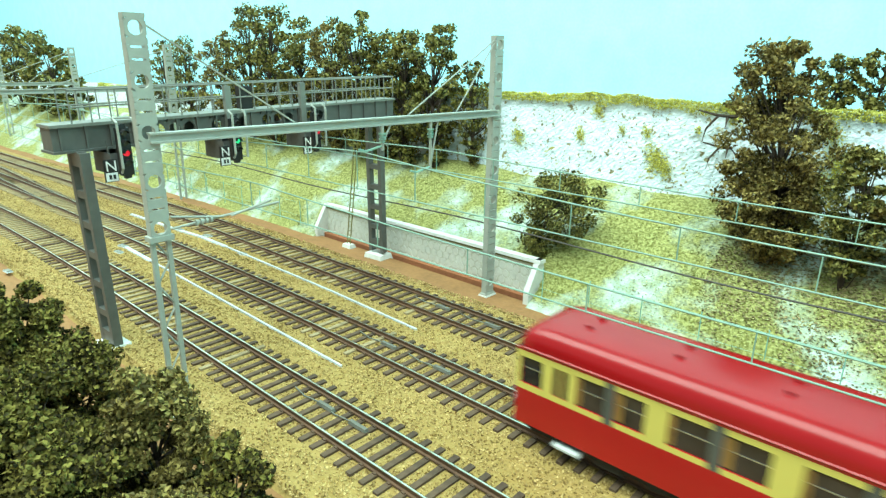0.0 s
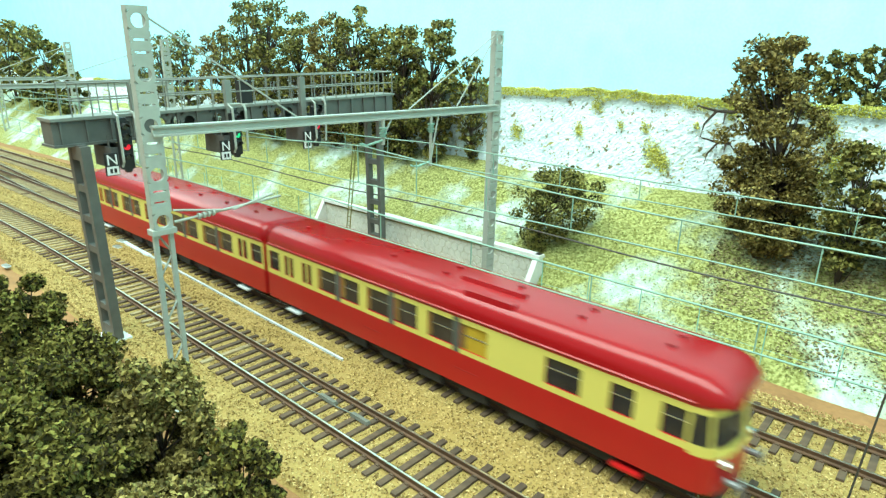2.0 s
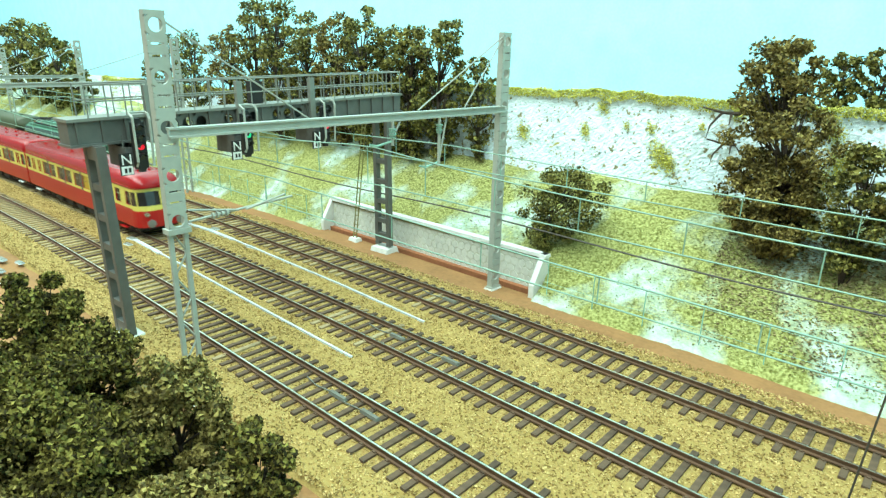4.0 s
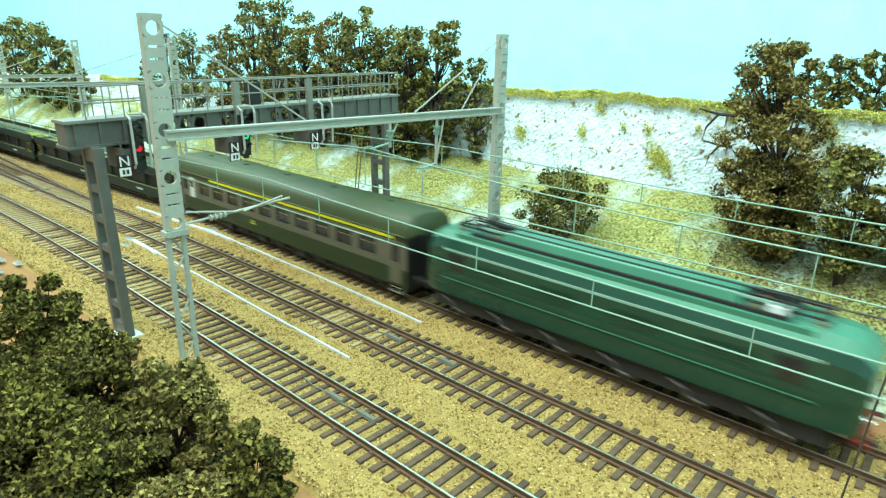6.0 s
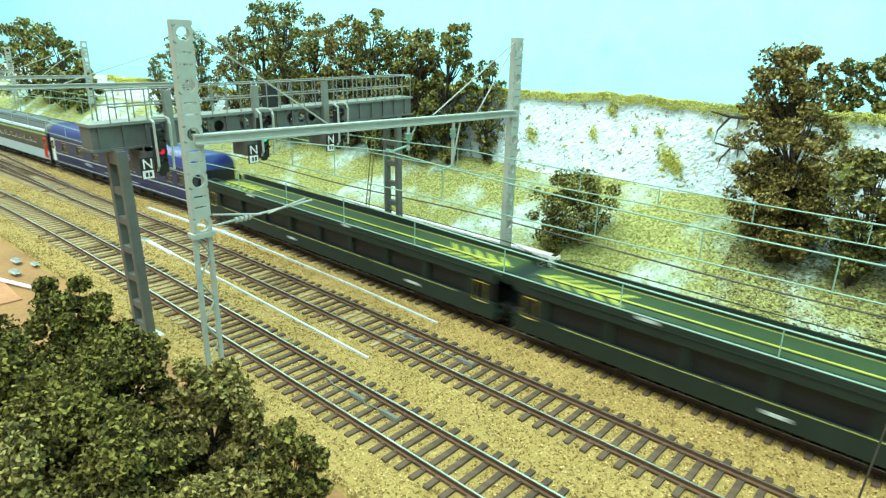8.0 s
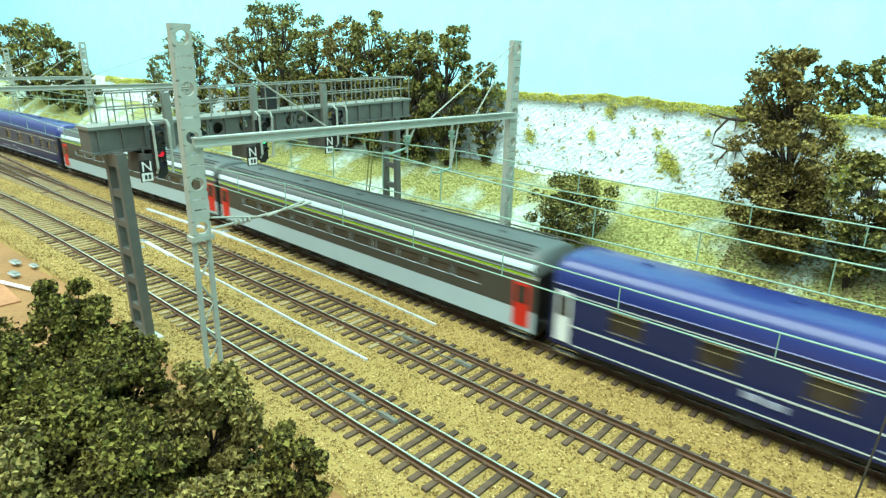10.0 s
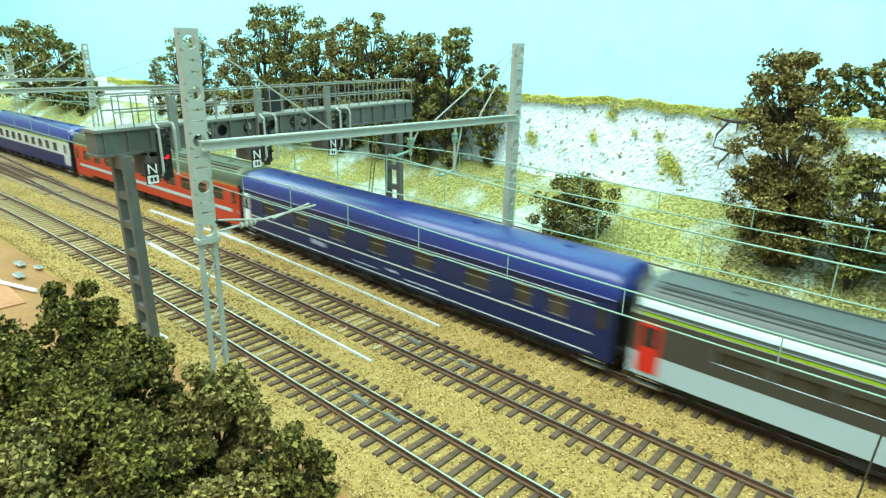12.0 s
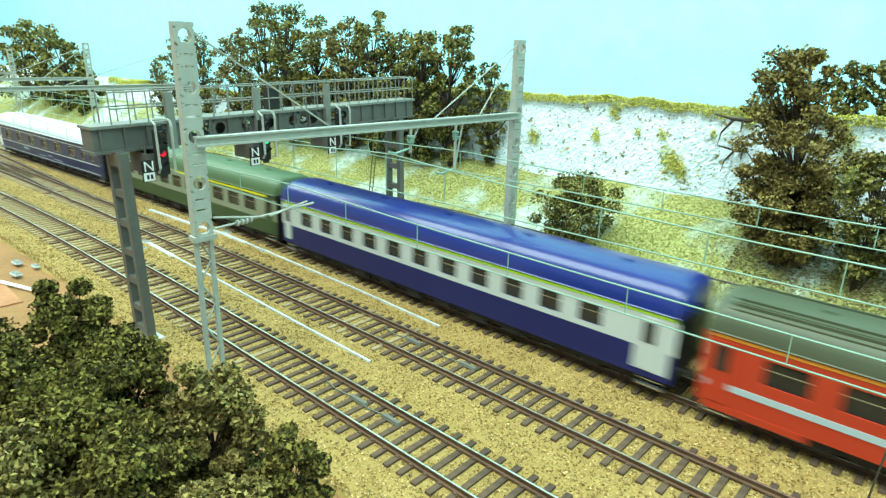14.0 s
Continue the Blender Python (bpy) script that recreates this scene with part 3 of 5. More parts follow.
# ---- overhead line ----
def plate_with_holes(bm, cells, y0, y1, x0, x1):
    """An upright plate between y0 and y1 and x0 and x1 (thickness), made of cells (z0, z1, kind): solid, a round hole or a slot."""
    yc, hw = (y0 + y1) / 2, (y1 - y0) / 2
    for za, zb, kind in cells:
        if kind == "solid":
            box(bm, x0, x1, y0, y1, za, zb)
            continue
        zc, hh, n = (za + zb) / 2, (zb - za) / 2, 16
        ry, rz = (min(hw, hh) * 0.78,) * 2 if kind == "hole" else (hw * 0.66, hh * 0.46)
        outer, inner = [], []
        for k in range(n):
            a = 2 * math.pi * (k + 0.5) / n
            c, s = math.cos(a), math.sin(a)
            g = 1 / max(abs(c), abs(s))
            outer.append((yc + hw * c * g, zc + hh * s * g))
            inner.append((yc + ry * c, zc + rz * s) if kind == "hole" else (yc + ry * max(-1, min(1, c * g)), zc + rz * max(-1, min(1, s * g))))
        ring = [[bm.verts.new((x, *p)) for p in q] for x in (x0, x1) for q in (outer, inner)]
        for k in range(n):
            j = (k + 1) % n
            bm.faces.new((ring[0][k], ring[0][j], ring[1][j], ring[1][k]))
            bm.faces.new((ring[2][j], ring[2][k], ring[3][k], ring[3][j]))
            bm.faces.new((ring[1][k], ring[1][j], ring[3][j], ring[3][k]))
            bm.faces.new((ring[0][j], ring[0][k], ring[2][k], ring[2][j]))


def mast_cells(z0, z1):
    cells, z, k = [], z0, 0
    pattern = (("solid", 1.4), ("hole", 5.6), ("solid", 1.9), ("slot", 1.5), ("solid", 2.2), ("slot", 1.4), ("solid", 1.5))
    while z < z1 - 1e-6:
        kind, h = pattern[k % 7]
        cells.append((z, min(z1, z + h), kind if z + h <= z1 else "solid"))
        z += h
        k += 1
    return cells


def catenary_mast(x, y, foot, top, split, label):
    """A pierced steel mast; below split it stands on two braced legs."""
    root = thing("catenary_mast", label, "catenary mast", x, y, 0, group="catenary masts")
    w = 3.2
    cells = [(top - (c[1] - split), top - (c[0] - split), c[2]) for c in mast_cells(split, top)]
    for cell in cells:
        bm = bmesh.new()
        plate_with_holes(bm, [cell], -w, w, 0.9, 1.7)
        part({"hole": "round_holed_plate", "slot": "slotted_plate", "solid": "web_plate"}[cell[2]], bm, "grey", root)
    for s in (-w, w):
        bm = bmesh.new()
        box(bm, -1.7, 0.88, min(s, s * 0.78), max(s, s * 0.78), split, top)
        part("flange", bm, "grey", root)
    if split > foot:
        for s in (-w + 0.6, w - 0.6):
            bm = bmesh.new()
            tube(bm, [(0, s, foot), (0, s, split)], 1.05, 4)
            part("leg", bm, "grey", root)
        n = max(2, int((split - foot) / 8))
        for i in range(n):
            za, zb = foot + (split - foot) * i / n, foot + (split - foot) * (i + 1) / n
            bm = bmesh.new()
            s = 1 if i % 2 else -1
            tube(bm, [(0, s * (w - 0.6), za), (0, -s * (w - 0.6), zb)], 0.4, 4)
            part("brace", bm, "grey", root)
        bm = bmesh.new()
        box(bm, -2.2, 2.2, -w - 0.8, w + 0.8, split - 1.2, split + 0.6)
        part("collar", bm, "grey", root)
    bm = bmesh.new()
    box(bm, -3.2, 3.2, -w - 1.5, w + 1.5, foot - 2, foot + 0.6, taper=0.5)
    part("footing", bm, "concrete", root)
    return root


def portal_beam(xa, ya, xb, yb, z, label, ties=()):
    root = thing("portal_beam", label, "catenary beam", group="portal beams")
    bm = bmesh.new()
    prof = [(-1.6, 1.7), (1.6, 1.7), (1.6, 1.1), (0.7, 0.9), (0.7, -0.9), (1.6, -1.1), (1.6, -1.7), (-1.6, -1.7), (-1.6, -1.1), (-0.7, -0.9), (-0.7, 0.9), (-1.6, 1.1)]
    d = Vector((xb - xa, yb - ya, 0))
    extrude_profile(bm, prof, [0, d.length])
    bmesh.ops.rotate(bm, verts=bm.verts, matrix=Matrix.Rotation(math.atan2(d.y, d.x), 3, "Z"))
    bmesh.ops.translate(bm, verts=bm.verts, vec=(xa, ya, z))
    part("beam", bm, "grey", root)
    for a, b in ties:
        bm = bmesh.new()
        tube(bm, [a, b], 0.34, 5)
        part("tie_rod", bm, "grey", root)
    return root


def dropper(x, y, z0, z1):
    """A hanging support: steel tube, brace, ribbed insulator, and the registration arm."""
    root = thing("wire_support", "hanging steel support with ribbed green insulator under the portal beam", "wire support", x, y, 0, group="wire supports")
    bm = bmesh.new()
    tube(bm, [(0, 0, z1), (0, 0, z0)], 0.7, 6)
    tube(bm, [(0, 5, z1), (0, 0.6, z0 + 4)], 0.45, 5)
    part("hanger", bm, "grey", root)
    bm = bmesh.new()
    for k in range(4):
        disc(bm, (0, 0, z1 - 4 - 1.1 * k), "z", 1.3 if k % 2 else 1.6, 0.7, 10)
    part("insulator", bm, "wire", root)
    bm = bmesh.new()
    tube(bm, [(0, 0.2, z0 + 2), (0, -9, z0 + 0.5), (0, -13, z0 + 1.5)], 0.5, 5)
    part("registration_arm", bm, "wire", root)
    return root


def overhead_line(line, carrier, contact, sag, label, thin=1.0):
    """Carrier and contact wire over one track, with droppers between them."""
    root = thing("overhead_line", label, "overhead line", group="overhead lines")

    def zc(x):
        u = ((x + 195) / 340) % 1.0
        return carrier - sag * 4 * u * (1 - u)
    xs = np.arange(-2400, 700, 17)
    bm = bmesh.new()
    tube(bm, [(x, line(x), zc(x)) for x in xs], 0.29 * thin, 5)
    part("carrier_wire", bm, "wire", root)
    bm = bmesh.new()
    tube(bm, [(x, line(x), contact) for x in xs], 0.27 * thin, 5)
    part("contact_wire", bm, "wire", root)
    for k, x in enumerate(np.arange(-875, 300, 34)):
        bm = bmesh.new()
        tube(bm, [(x, line(x), contact), (x, line(x), zc(x))], 0.22 * thin, 4)
        part("dropper", bm, "wire", root)
    return root


def build_overhead():
    catenary_mast(-199, 85.5, -5, 131, 61.5, "pale grey pierced steel catenary mast on braced legs")
    catenary_mast(-192, 255.5, -5, 131, -4, "pale grey pierced steel catenary mast beside the retaining wall")
    portal_beam(-197.5, 85.5, -190.5, 255.5, 94, "pale grey steel portal beam spanning the three tracks",
                [((-193, 195, 96), (-191.5, 253, 129)), ((-192, 226, 96), (-191.5, 253, 128)), ((-195, 138, 96), (-198.5, 87, 129))])
    dropper(-192.5, 167.3 + 12, 82, 93)
    dropper(-191.5, 215.8 - 8, 70, 93)
    catenary_mast(-536, 246, -6, 128, 62, "pale grey pierced catenary mast beyond the signal gantry")
    catenary_mast(-770, 245, -6, 126, 60, "distant pale grey pierced catenary mast")
    catenary_mast(-1040, 236, -6, 116, 56, "distant pale grey pierced catenary mast")
    portal_beam(-770, 90, -770, 245, 88, "distant pale grey steel portal beam spanning the tracks", [((-770, 200, 90), (-770, 244, 122)), ((-770, 160, 90), (-770, 244, 122))])
    portal_beam(-536, 70, -536, 246, 92, "pale grey steel portal beam beyond the signal gantry", [((-536, 150, 94), (-536, 245, 124))])
    portal_beam(-1040, 60, -1040, 236, 84, "distant pale grey steel portal beam spanning the tracks")
    overhead_line(track_a, 76.5, 67, 3.2, "greenish overhead wires hung over the near track", 0.8)
    overhead_line(track_b, 83, 67, 6.5, "greenish overhead wires hung over the middle track")
    overhead_line(track_c, 79, 69, 3, "greenish overhead wires hung over the far track")
    # the arm on the near mast
    root = thing("registration_bracket", "pale grey tubular bracket with insulators on the near mast", "bracket")
    for a, b, r in (((-197, 89, 64), (-192, 127, 68), 0.45), ((-197, 89, 68), (-194, 106, 65.8), 0.4), ((-192.5, 108, 66), (-189, 122, 70), 0.4)):
        bm = bmesh.new()
        tube(bm, [a, b], r, 6)
        part("bracket_tube", bm, "grey", root)
    bm = bmesh.new()
    for k in range(4):
        disc(bm, (-195.6 + k * 0.2, 97 + 1.6 * k, 64.9 + 0.17 * k), "y", 1.1, 0.8, 10)
    part("insulator", bm, "grey", root)
    # a thin rusty rod between two tracks
    bm = bmesh.new()
    tube(bm, [(-9.2, 184, -6), (-4.5, 184, 75)], 0.3, 6)
    tagged(part("thin_post", bm, "wire_dark"), "thin dark rusty post standing between two tracks", "post")


build_overhead()


# ---- signal gantry ----
def signal(x, y, z, lit, root_label):
    root = thing("railway_signal", root_label, "railway signal", x, y, z, 3.5, group="gantry signals")
    bm = bmesh.new()
    box(bm, -1.2, 0.6, -2.6, 2.6, -13, 9)
    bmesh.ops.bevel(bm, geom=[e for e in bm.edges if abs(e.verts[0].co.x - e.verts[1].co.x) > 1], offset=1.4, segments=3, affect="EDGES")
    part("target_plate", bm, "black", root)
    bm = bmesh.new()
    box(bm, -20, -4, -4.2, 4.2, -11.5, -3)
    bmesh.ops.delete(bm, geom=[f for f in bm.faces if f.normal.z > 0.5 or f.calc_center_median().z > -4], context="FACES_ONLY")
    bmesh.ops.solidify(bm, geom=bm.faces[:], thickness=0.5)
    part("signal_cage", bm, "under_grey", root, "dark service cage")
    bm = bmesh.new()
    for xx in (-18.5, -6):
        for yy in (-4, 4):
            tube(bm, [(xx, yy, -4), (xx, yy, 2)], 0.4, 4)
    part("cage_hanger", bm, "gantry", root)
    for k, zz in enumerate((5.5, 1.5, -2.5, -6.5)):
        bm = bmesh.new()
        tube(bm, [(0.7, 0, zz), (1.6, 0, zz)], 1.25, 12)
        part("lamp", bm, ("lamp_red" if lit == "red" else "lamp_green") if k == 2 else "glass", root, "lit %s lamp" % lit if k == 2 else "")
        bm = bmesh.new()
        for a in range(7):
            t0, t1 = math.pi * a / 7, math.pi * (a + 1) / 7
            q = [bm.verts.new((xx, 1.5 * math.cos(t), zz + 1.5 * math.sin(t))) for xx, t in ((0.6, t0), (0.6, t1), (3.4, t1), (3.4, t0))]
            bm.faces.new(q)
        bmesh.ops.remove_doubles(bm, verts=bm.verts, dist=0.01)
        bmesh.ops.solidify(bm, geom=bm.faces[:], thickness=0.25)
        part("lamp_hood", bm, "black", root)
    bm = bmesh.new()
    tube(bm, [(1, 3.0, -10), (4, 3.2, -10), (4.5, 3.2, 9), (3.5, 3.2, 11), (0.5, 3.2, 11.5), (0.5, -3.2, 11.5), (4, -3.4, 10), (4.5, -3.4, -8), (3, -3.4, -10)], 0.55, 6)
    part("guard_hoop", bm, "grey", root, "pale bent guard tube")
    bm = bmesh.new()
    box(bm, 0.2, 0.9, -9.2, -4.0, -13.5, -4.5)
    plate = part("number_plate", bm, "black", root)
    for za, zb in ((-9.2, -4.9), (-13.2, -9.8)):
        bm = bmesh.new()
        box(bm, 0.9, 1.1, -8.9, -4.3, za, zb)
        part("white_panel", bm, "black" if za > -9.5 else "white", plate)
    curve = bpy.data.curves.new("letter", "FONT")
    curve.body, curve.size, curve.extrude = "N", 6.0 * MM, 0.0001
    curve.materials.append(M["white"])
    t = new("letter", curve)
    t.parent = plate
    t.matrix_basis = pose(1.3 * MM, -8.9 * MM, -9.1 * MM, 90, 0, 90)
    bm = bmesh.new()
    for k in range(2):
        box(bm, 1.11, 1.2, -7.8 + 1.6 * k, -6.8 + 1.6 * k, -12.4, -10.6)
    part("plate_bars", bm, "black", plate)
    return root


def build_gantry():
    gx, skew = -270.3, 3.5
    root = thing("signal_gantry", "dark grey steel signal gantry spanning the three tracks", "signal gantry", gx, 0, 0, skew)
    root.matrix_world = pose(gx * MM, 0, 0, 1.1, 0, skew)
    y0, y1, z0, z1 = 79.5, 271.0, 80.9, 89.9
    # box girder: end plates solid, middle pierced
    for sx, nm in ((4.6, "girder_web"), (-4.6, "girder_web")):
        bm = bmesh.new()
        for ya, yb in ((y0, 112.0), (216.0, y1)):
            box(bm, sx - 0.4, sx + 0.4, ya, yb, z0, z1)
        n = 15
        step = (216.0 - 112.0) / n
        for i in range(n):
            ya = 112 + i * step
            plate_with_holes(bm, [(z0, z1, "hole" if i % 4 else "solid")], ya, ya + step, sx - 0.4, sx + 0.4)
        part(nm, bm, "gantry", root)
    for k, y in enumerate(np.arange(y0 + 3, y1, 9.6)):
        bm = bmesh.new()
        box(bm, 5.0, 5.9, y - 0.4, y + 0.4, z0, z1)
        part("stiffener", bm, "gantry", root)
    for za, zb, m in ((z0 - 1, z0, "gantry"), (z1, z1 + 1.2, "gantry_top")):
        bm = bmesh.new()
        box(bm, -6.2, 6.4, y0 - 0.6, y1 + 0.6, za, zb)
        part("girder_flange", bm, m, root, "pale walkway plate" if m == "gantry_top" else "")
    for y in (y0, y1 - 0.8):
        bm = bmesh.new()
        box(bm, -4.2, 4.2, y, y + 0.8, z0, z1)
        part("end_plate", bm, "gantry", root)
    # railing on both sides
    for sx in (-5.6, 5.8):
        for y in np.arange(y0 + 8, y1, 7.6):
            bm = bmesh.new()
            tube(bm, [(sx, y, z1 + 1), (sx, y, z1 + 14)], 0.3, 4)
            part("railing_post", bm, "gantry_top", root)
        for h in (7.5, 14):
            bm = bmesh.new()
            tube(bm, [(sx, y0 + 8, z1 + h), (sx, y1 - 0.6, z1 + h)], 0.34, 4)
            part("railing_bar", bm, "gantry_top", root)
    bm = bmesh.new()
    for y in (y1 - 0.6,):
        tube(bm, [(-5.6, y, z1 + 14), (5.8, y, z1 + 14)], 0.34, 4)
    part("railing_bar", bm, "gantry_top", root)
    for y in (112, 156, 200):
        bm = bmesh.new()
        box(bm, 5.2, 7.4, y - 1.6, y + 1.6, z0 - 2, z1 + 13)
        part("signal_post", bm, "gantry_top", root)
    bm = bmesh.new()
    box(bm, -5, 0, 168, 174, z1 + 1, z1 + 12)
    part("equipment_box", bm, "under", root, "dark blue-grey cabinet on the walkway")

    # legs: welded box legs with ladder-like openings, flared at the foot
    def leg(yc, xl):
        for s in (-1, 1):
            bm = bmesh.new()
            xc = xl + s * 5.0
            box(bm, xc - 1.3, xc + 1.3, yc - 1.9, yc + 1.9, -6, z0 - 0.9)
            part("leg_post", bm, "gantry", root)
        for i in range(7):
            z = -3.6 + 13.0 * i
            bm = bmesh.new()
            box(bm, xl - 3.8, xl + 3.8, yc - 1.7, yc + 1.7, z, z + (3.0 if i % 6 else 6))
            part("leg_rung", bm, "gantry", root)
        bm = bmesh.new()
        box(bm, -8 + xl, 8 + xl, yc - 6, yc + 6, -12, -2.2 - 0.019 * yc, taper=1.0)
        part("footing", bm, "concrete", root, "white concrete footing")
    leg(88, 5)
    leg(258, 1)
    bm = bmesh.new()
    box(bm, -5, 6, 252, 260, z0 - 3, z0 - 0.9)
    part("bracket", bm, "gantry", root)
    at = lambda y: gx - y * math.tan(math.radians(skew))
    signal(at(101) + 15, 101, 83.5, "red", "railway signal showing red, with an N plate, under the gantry")
    signal(at(152) + 15, 152, 84, "green", "railway signal showing green, with an N plate, under the gantry")
    signal(at(200) + 15, 200, 84.5, "red", "dark railway signal with an N plate under the gantry")
    # ladder
    lad = thing("ladder", "thin olive metal ladder leaning beside the gantry leg", "ladder", -270, 0, 0)
    for s in (-1.6, 1.6):
        bm = bmesh.new()
        tube(bm, [(-46 + s, 258, -5), (-28 + s, 254, 84)], 0.4, 4)
        part("stile", bm, "ladder", lad)
    bm = bmesh.new()
    box(bm, -50, -41, 255, 261, -6, -2.8, taper=0.8)
    part("footing", bm, "concrete", lad, "white concrete foot")
    for i in range(26):
        u = (i + 0.6) / 26.5
        bm = bmesh.new()
        p = Vector((-46, 258, -5)).lerp(Vector((-28, 254, 84)), u)
        tube(bm, [p + Vector((-1.6, 0, 0)), p + Vector((1.6, 0, 0))], 0.26, 4)
        part("rung", bm, "ladder", lad)


M["under_grey"] = mat("cage_dark_grey", (0.09, 0.095, 0.09), 0.7, var=0.3)
M["ladder"] = mat("ladder_olive", (0.22, 0.21, 0.06), 0.6)
build_gantry()


# ---- retaining wall ----
def build_wall():
    root = tagged(new("wall_retaining"), "whitish retaining wall of polygonal stones with white coping", "wall", kind="structure")
    bm = bmesh.new()
    box(bm, -352, -168, 268.3, 271.5, -7, 16)
    part("wall_core", bm, "mortar", root)
    # polygonal facing stones on a jittered honeycomb
    w, h = 5.0, 4.3
    for row in range(5):
        for col in range(37):
            cx = -349.5 + col * w + (w / 2 if row % 2 else 0)
            cz = -3.5 + row * h
            if cx > -169 or cz > 15:
                continue
            bm = bmesh.new()
            pts = []
            for k in range(6):
                a = math.pi / 3 * k + math.pi / 6
                jx, jz = RNG.uniform(-0.35, 0.35, 2)
                pts.append((cx + 2.62 * math.cos(a) + jx, min(15.8, cz + 2.62 * math.sin(a) + jz)))
            d = RNG.uniform(0, 0.35)
            front = [bm.verts.new((cx + (x - cx) * 0.94, 268.0 - d * 0.4, cz + (z - cz) * 0.94)) for x, z in pts]
            rear = [bm.verts.new((cx + (x - cx) * 0.965, 268.4, cz + (z - cz) * 0.965)) for x, z in pts]
            bm.faces.new(front)
            for k in range(6):
                bm.faces.new((front[k], rear[k], rear[(k + 1) % 6], front[(k + 1) % 6]))
            part("stone", bm, "stone", root)
    bm = bmesh.new()
    box(bm, -354, -166, 266.8, 272.2, 16, 17.8, taper=0.2)
    part("coping", bm, "concrete", root)
    # dark strip standing in for the shade below the coping
    bm = bmesh.new()
    box(bm, -352, -168, 267.2, 267.9, 14.9, 15.5)
    part("coping_shade", bm, "wall_line", root, "dark olive line put in for the shade under the coping")
    for xa, nm in ((-353.5, "wing_wall"), (-168.5, "wing_wall")):
        bm = bmesh.new()
        prof = [(258.5, -7), (272, -7), (272, 17.8), (268, 17.8), (258.5, 2)]
        extrude_profile(bm, prof, [xa - 1.6, xa + 1.6])
        part(nm, bm, "concrete", root)
    bm = bmesh.new()
    box(bm, -352, -168, 264.5, 268.2, -7, -3.4)
    part("wall_base", bm, "brick_earth", root, "reddish earth strip at the wall foot")


M["wall_line"] = mat("wall_line", (0.18, 0.17, 0.06), 0.8)
M["brick_earth"] = mat("red_earth", (0.33, 0.12, 0.05), 0.9, var=0.25, bump=0.4)
build_wall()


# ---- small lineside things ----
def build_lineside():
    def trough(name, label, pts):
        bm = bmesh.new()
        for (xa, ya), (xb, yb) in zip(pts, pts[1:]):
            w = 1.5 if xb < -365 else 0.6
            v = [bm.verts.new(p) for p in ((xa, ya - w, -3.2), (xb, yb - w, -3.2), (xb, yb + w, -3.2), (xa, ya + w, -3.2), (xa, ya - w * 0.8, -2.1), (xb, yb - w * 0.8, -2.1), (xb, yb + w * 0.8, -2.1), (xa, ya + w * 0.8, -2.1))]
            for f in ((4, 5, 6, 7), (0, 1, 5, 4), (1, 2, 6, 5), (2, 3, 7, 6), (3, 0, 4, 7)):
                bm.faces.new([v[i] for i in f])
        tagged(part(name, bm, "duct"), label, "cable duct", group="cable ducts")
    trough("cable_duct", "narrow white cable duct lying between two tracks", [(-412, 148), (-372, 147.5), (-330, 147), (-290, 146.4), (-240, 145.4), (-181, 144.6)])
    trough("cable_duct", "narrow white cable duct lying between two tracks", [(-500, 186), (-430, 191), (-400, 194.5), (-368, 195), (-330, 194.8), (-250, 194), (-184, 191.5)])
    for x, y, s in ((-416, 147.8, 1.0), (-405, 141, 0.9), (-346, 194.8, 0.9), (-400, 199, 1.0), (-430, 192, 1.1), (-426, 76, 1.0), (-404, 70, 1.0), (-412, 82, 0.8)):
        root = thing("junction_box", "small pale grey cable junction box on the ballast", "junction box", x, y, -3.4, 8, group="junction boxes")
        bm = bmesh.new()
        box(bm, -4 * s, 4 * s, -2 * s, 2 * s, 0, 1.1 * s, taper=0.3)
        part("box_body", bm, "duct", root)
        bm = bmesh.new()
        box(bm, -3.4 * s, 3.4 * s, -1.5 * s, 1.5 * s, 1.1 * s, 1.4 * s)
        part("lid", bm, "gantry_top", root)
    # point-detector boxes between the rails
    for line, x in ((track_a, -142), (track_a, -160), (track_b, -180), (track_b, -148), (track_c, -192), (track_c, -160)):
        root = thing("track_beacon", "pale grey track magnet with cable between the rails", "track beacon", x, line(x) + 3, -2.2, 0, group="track beacons")
        bm = bmesh.new()
        box(bm, -4.5, 4.5, -1.0, 1.0, 0, 1.2, taper=0.3)
        part("beacon_body", bm, "beacon", root)
        bm = bmesh.new()
        tube(bm, [(-4.5, 0, 0.5), (-12, -1, 0.4), (-20, 0.5, 0.4)], 0.3, 5)
        part("cable", bm, "beacon", root)
    bm = bmesh.new()
    box(bm, -470, -360, 40, 62, -5.2, -4.4)
    tagged(part("earth_patch", bm, "earth_red"), "reddish bare earth patch beside the track", "ground", kind="structure")
    for pts in ([(-440, 56), (-400, 60), (-372, 70)],):
        bm = bmesh.new()
        for (xa, ya), (xb, yb) in zip(pts, pts[1:]):
            tube(bm, [(xa, ya, -3.8), (xb, yb, -3.8)], 1.1, 6)
        tagged(part("cable_duct", bm, "white"), "white cable duct lying on bare earth", "cable duct", group="cable ducts")
    # wire fence along the bank foot
    root = thing("wire_fence", "thin turquoise wire fence along the foot of the bank", "fence")
    xs = [x for x in np.arange(-700, 60, 27) if not -356 < x < -164]
    for x in xs:
        y = 261 - ease(x, -372, 150, 0.065)
        bm = bmesh.new()
        tube(bm, [(x, y, -5), (x, y, 17)], 0.25, 5)
        part("fence_post", bm, "fence", root)
    for h in (6, 16):
        for a, b in ((-700, -360), (-162, 60)):
            bm = bmesh.new()
            tube(bm, [(x, 261 - ease(x, -372, 150, 0.065), h - 0.5) for x in np.arange(a, b, 20)], 0.08, 4)
            part("fence_wire", bm, "fence", root)
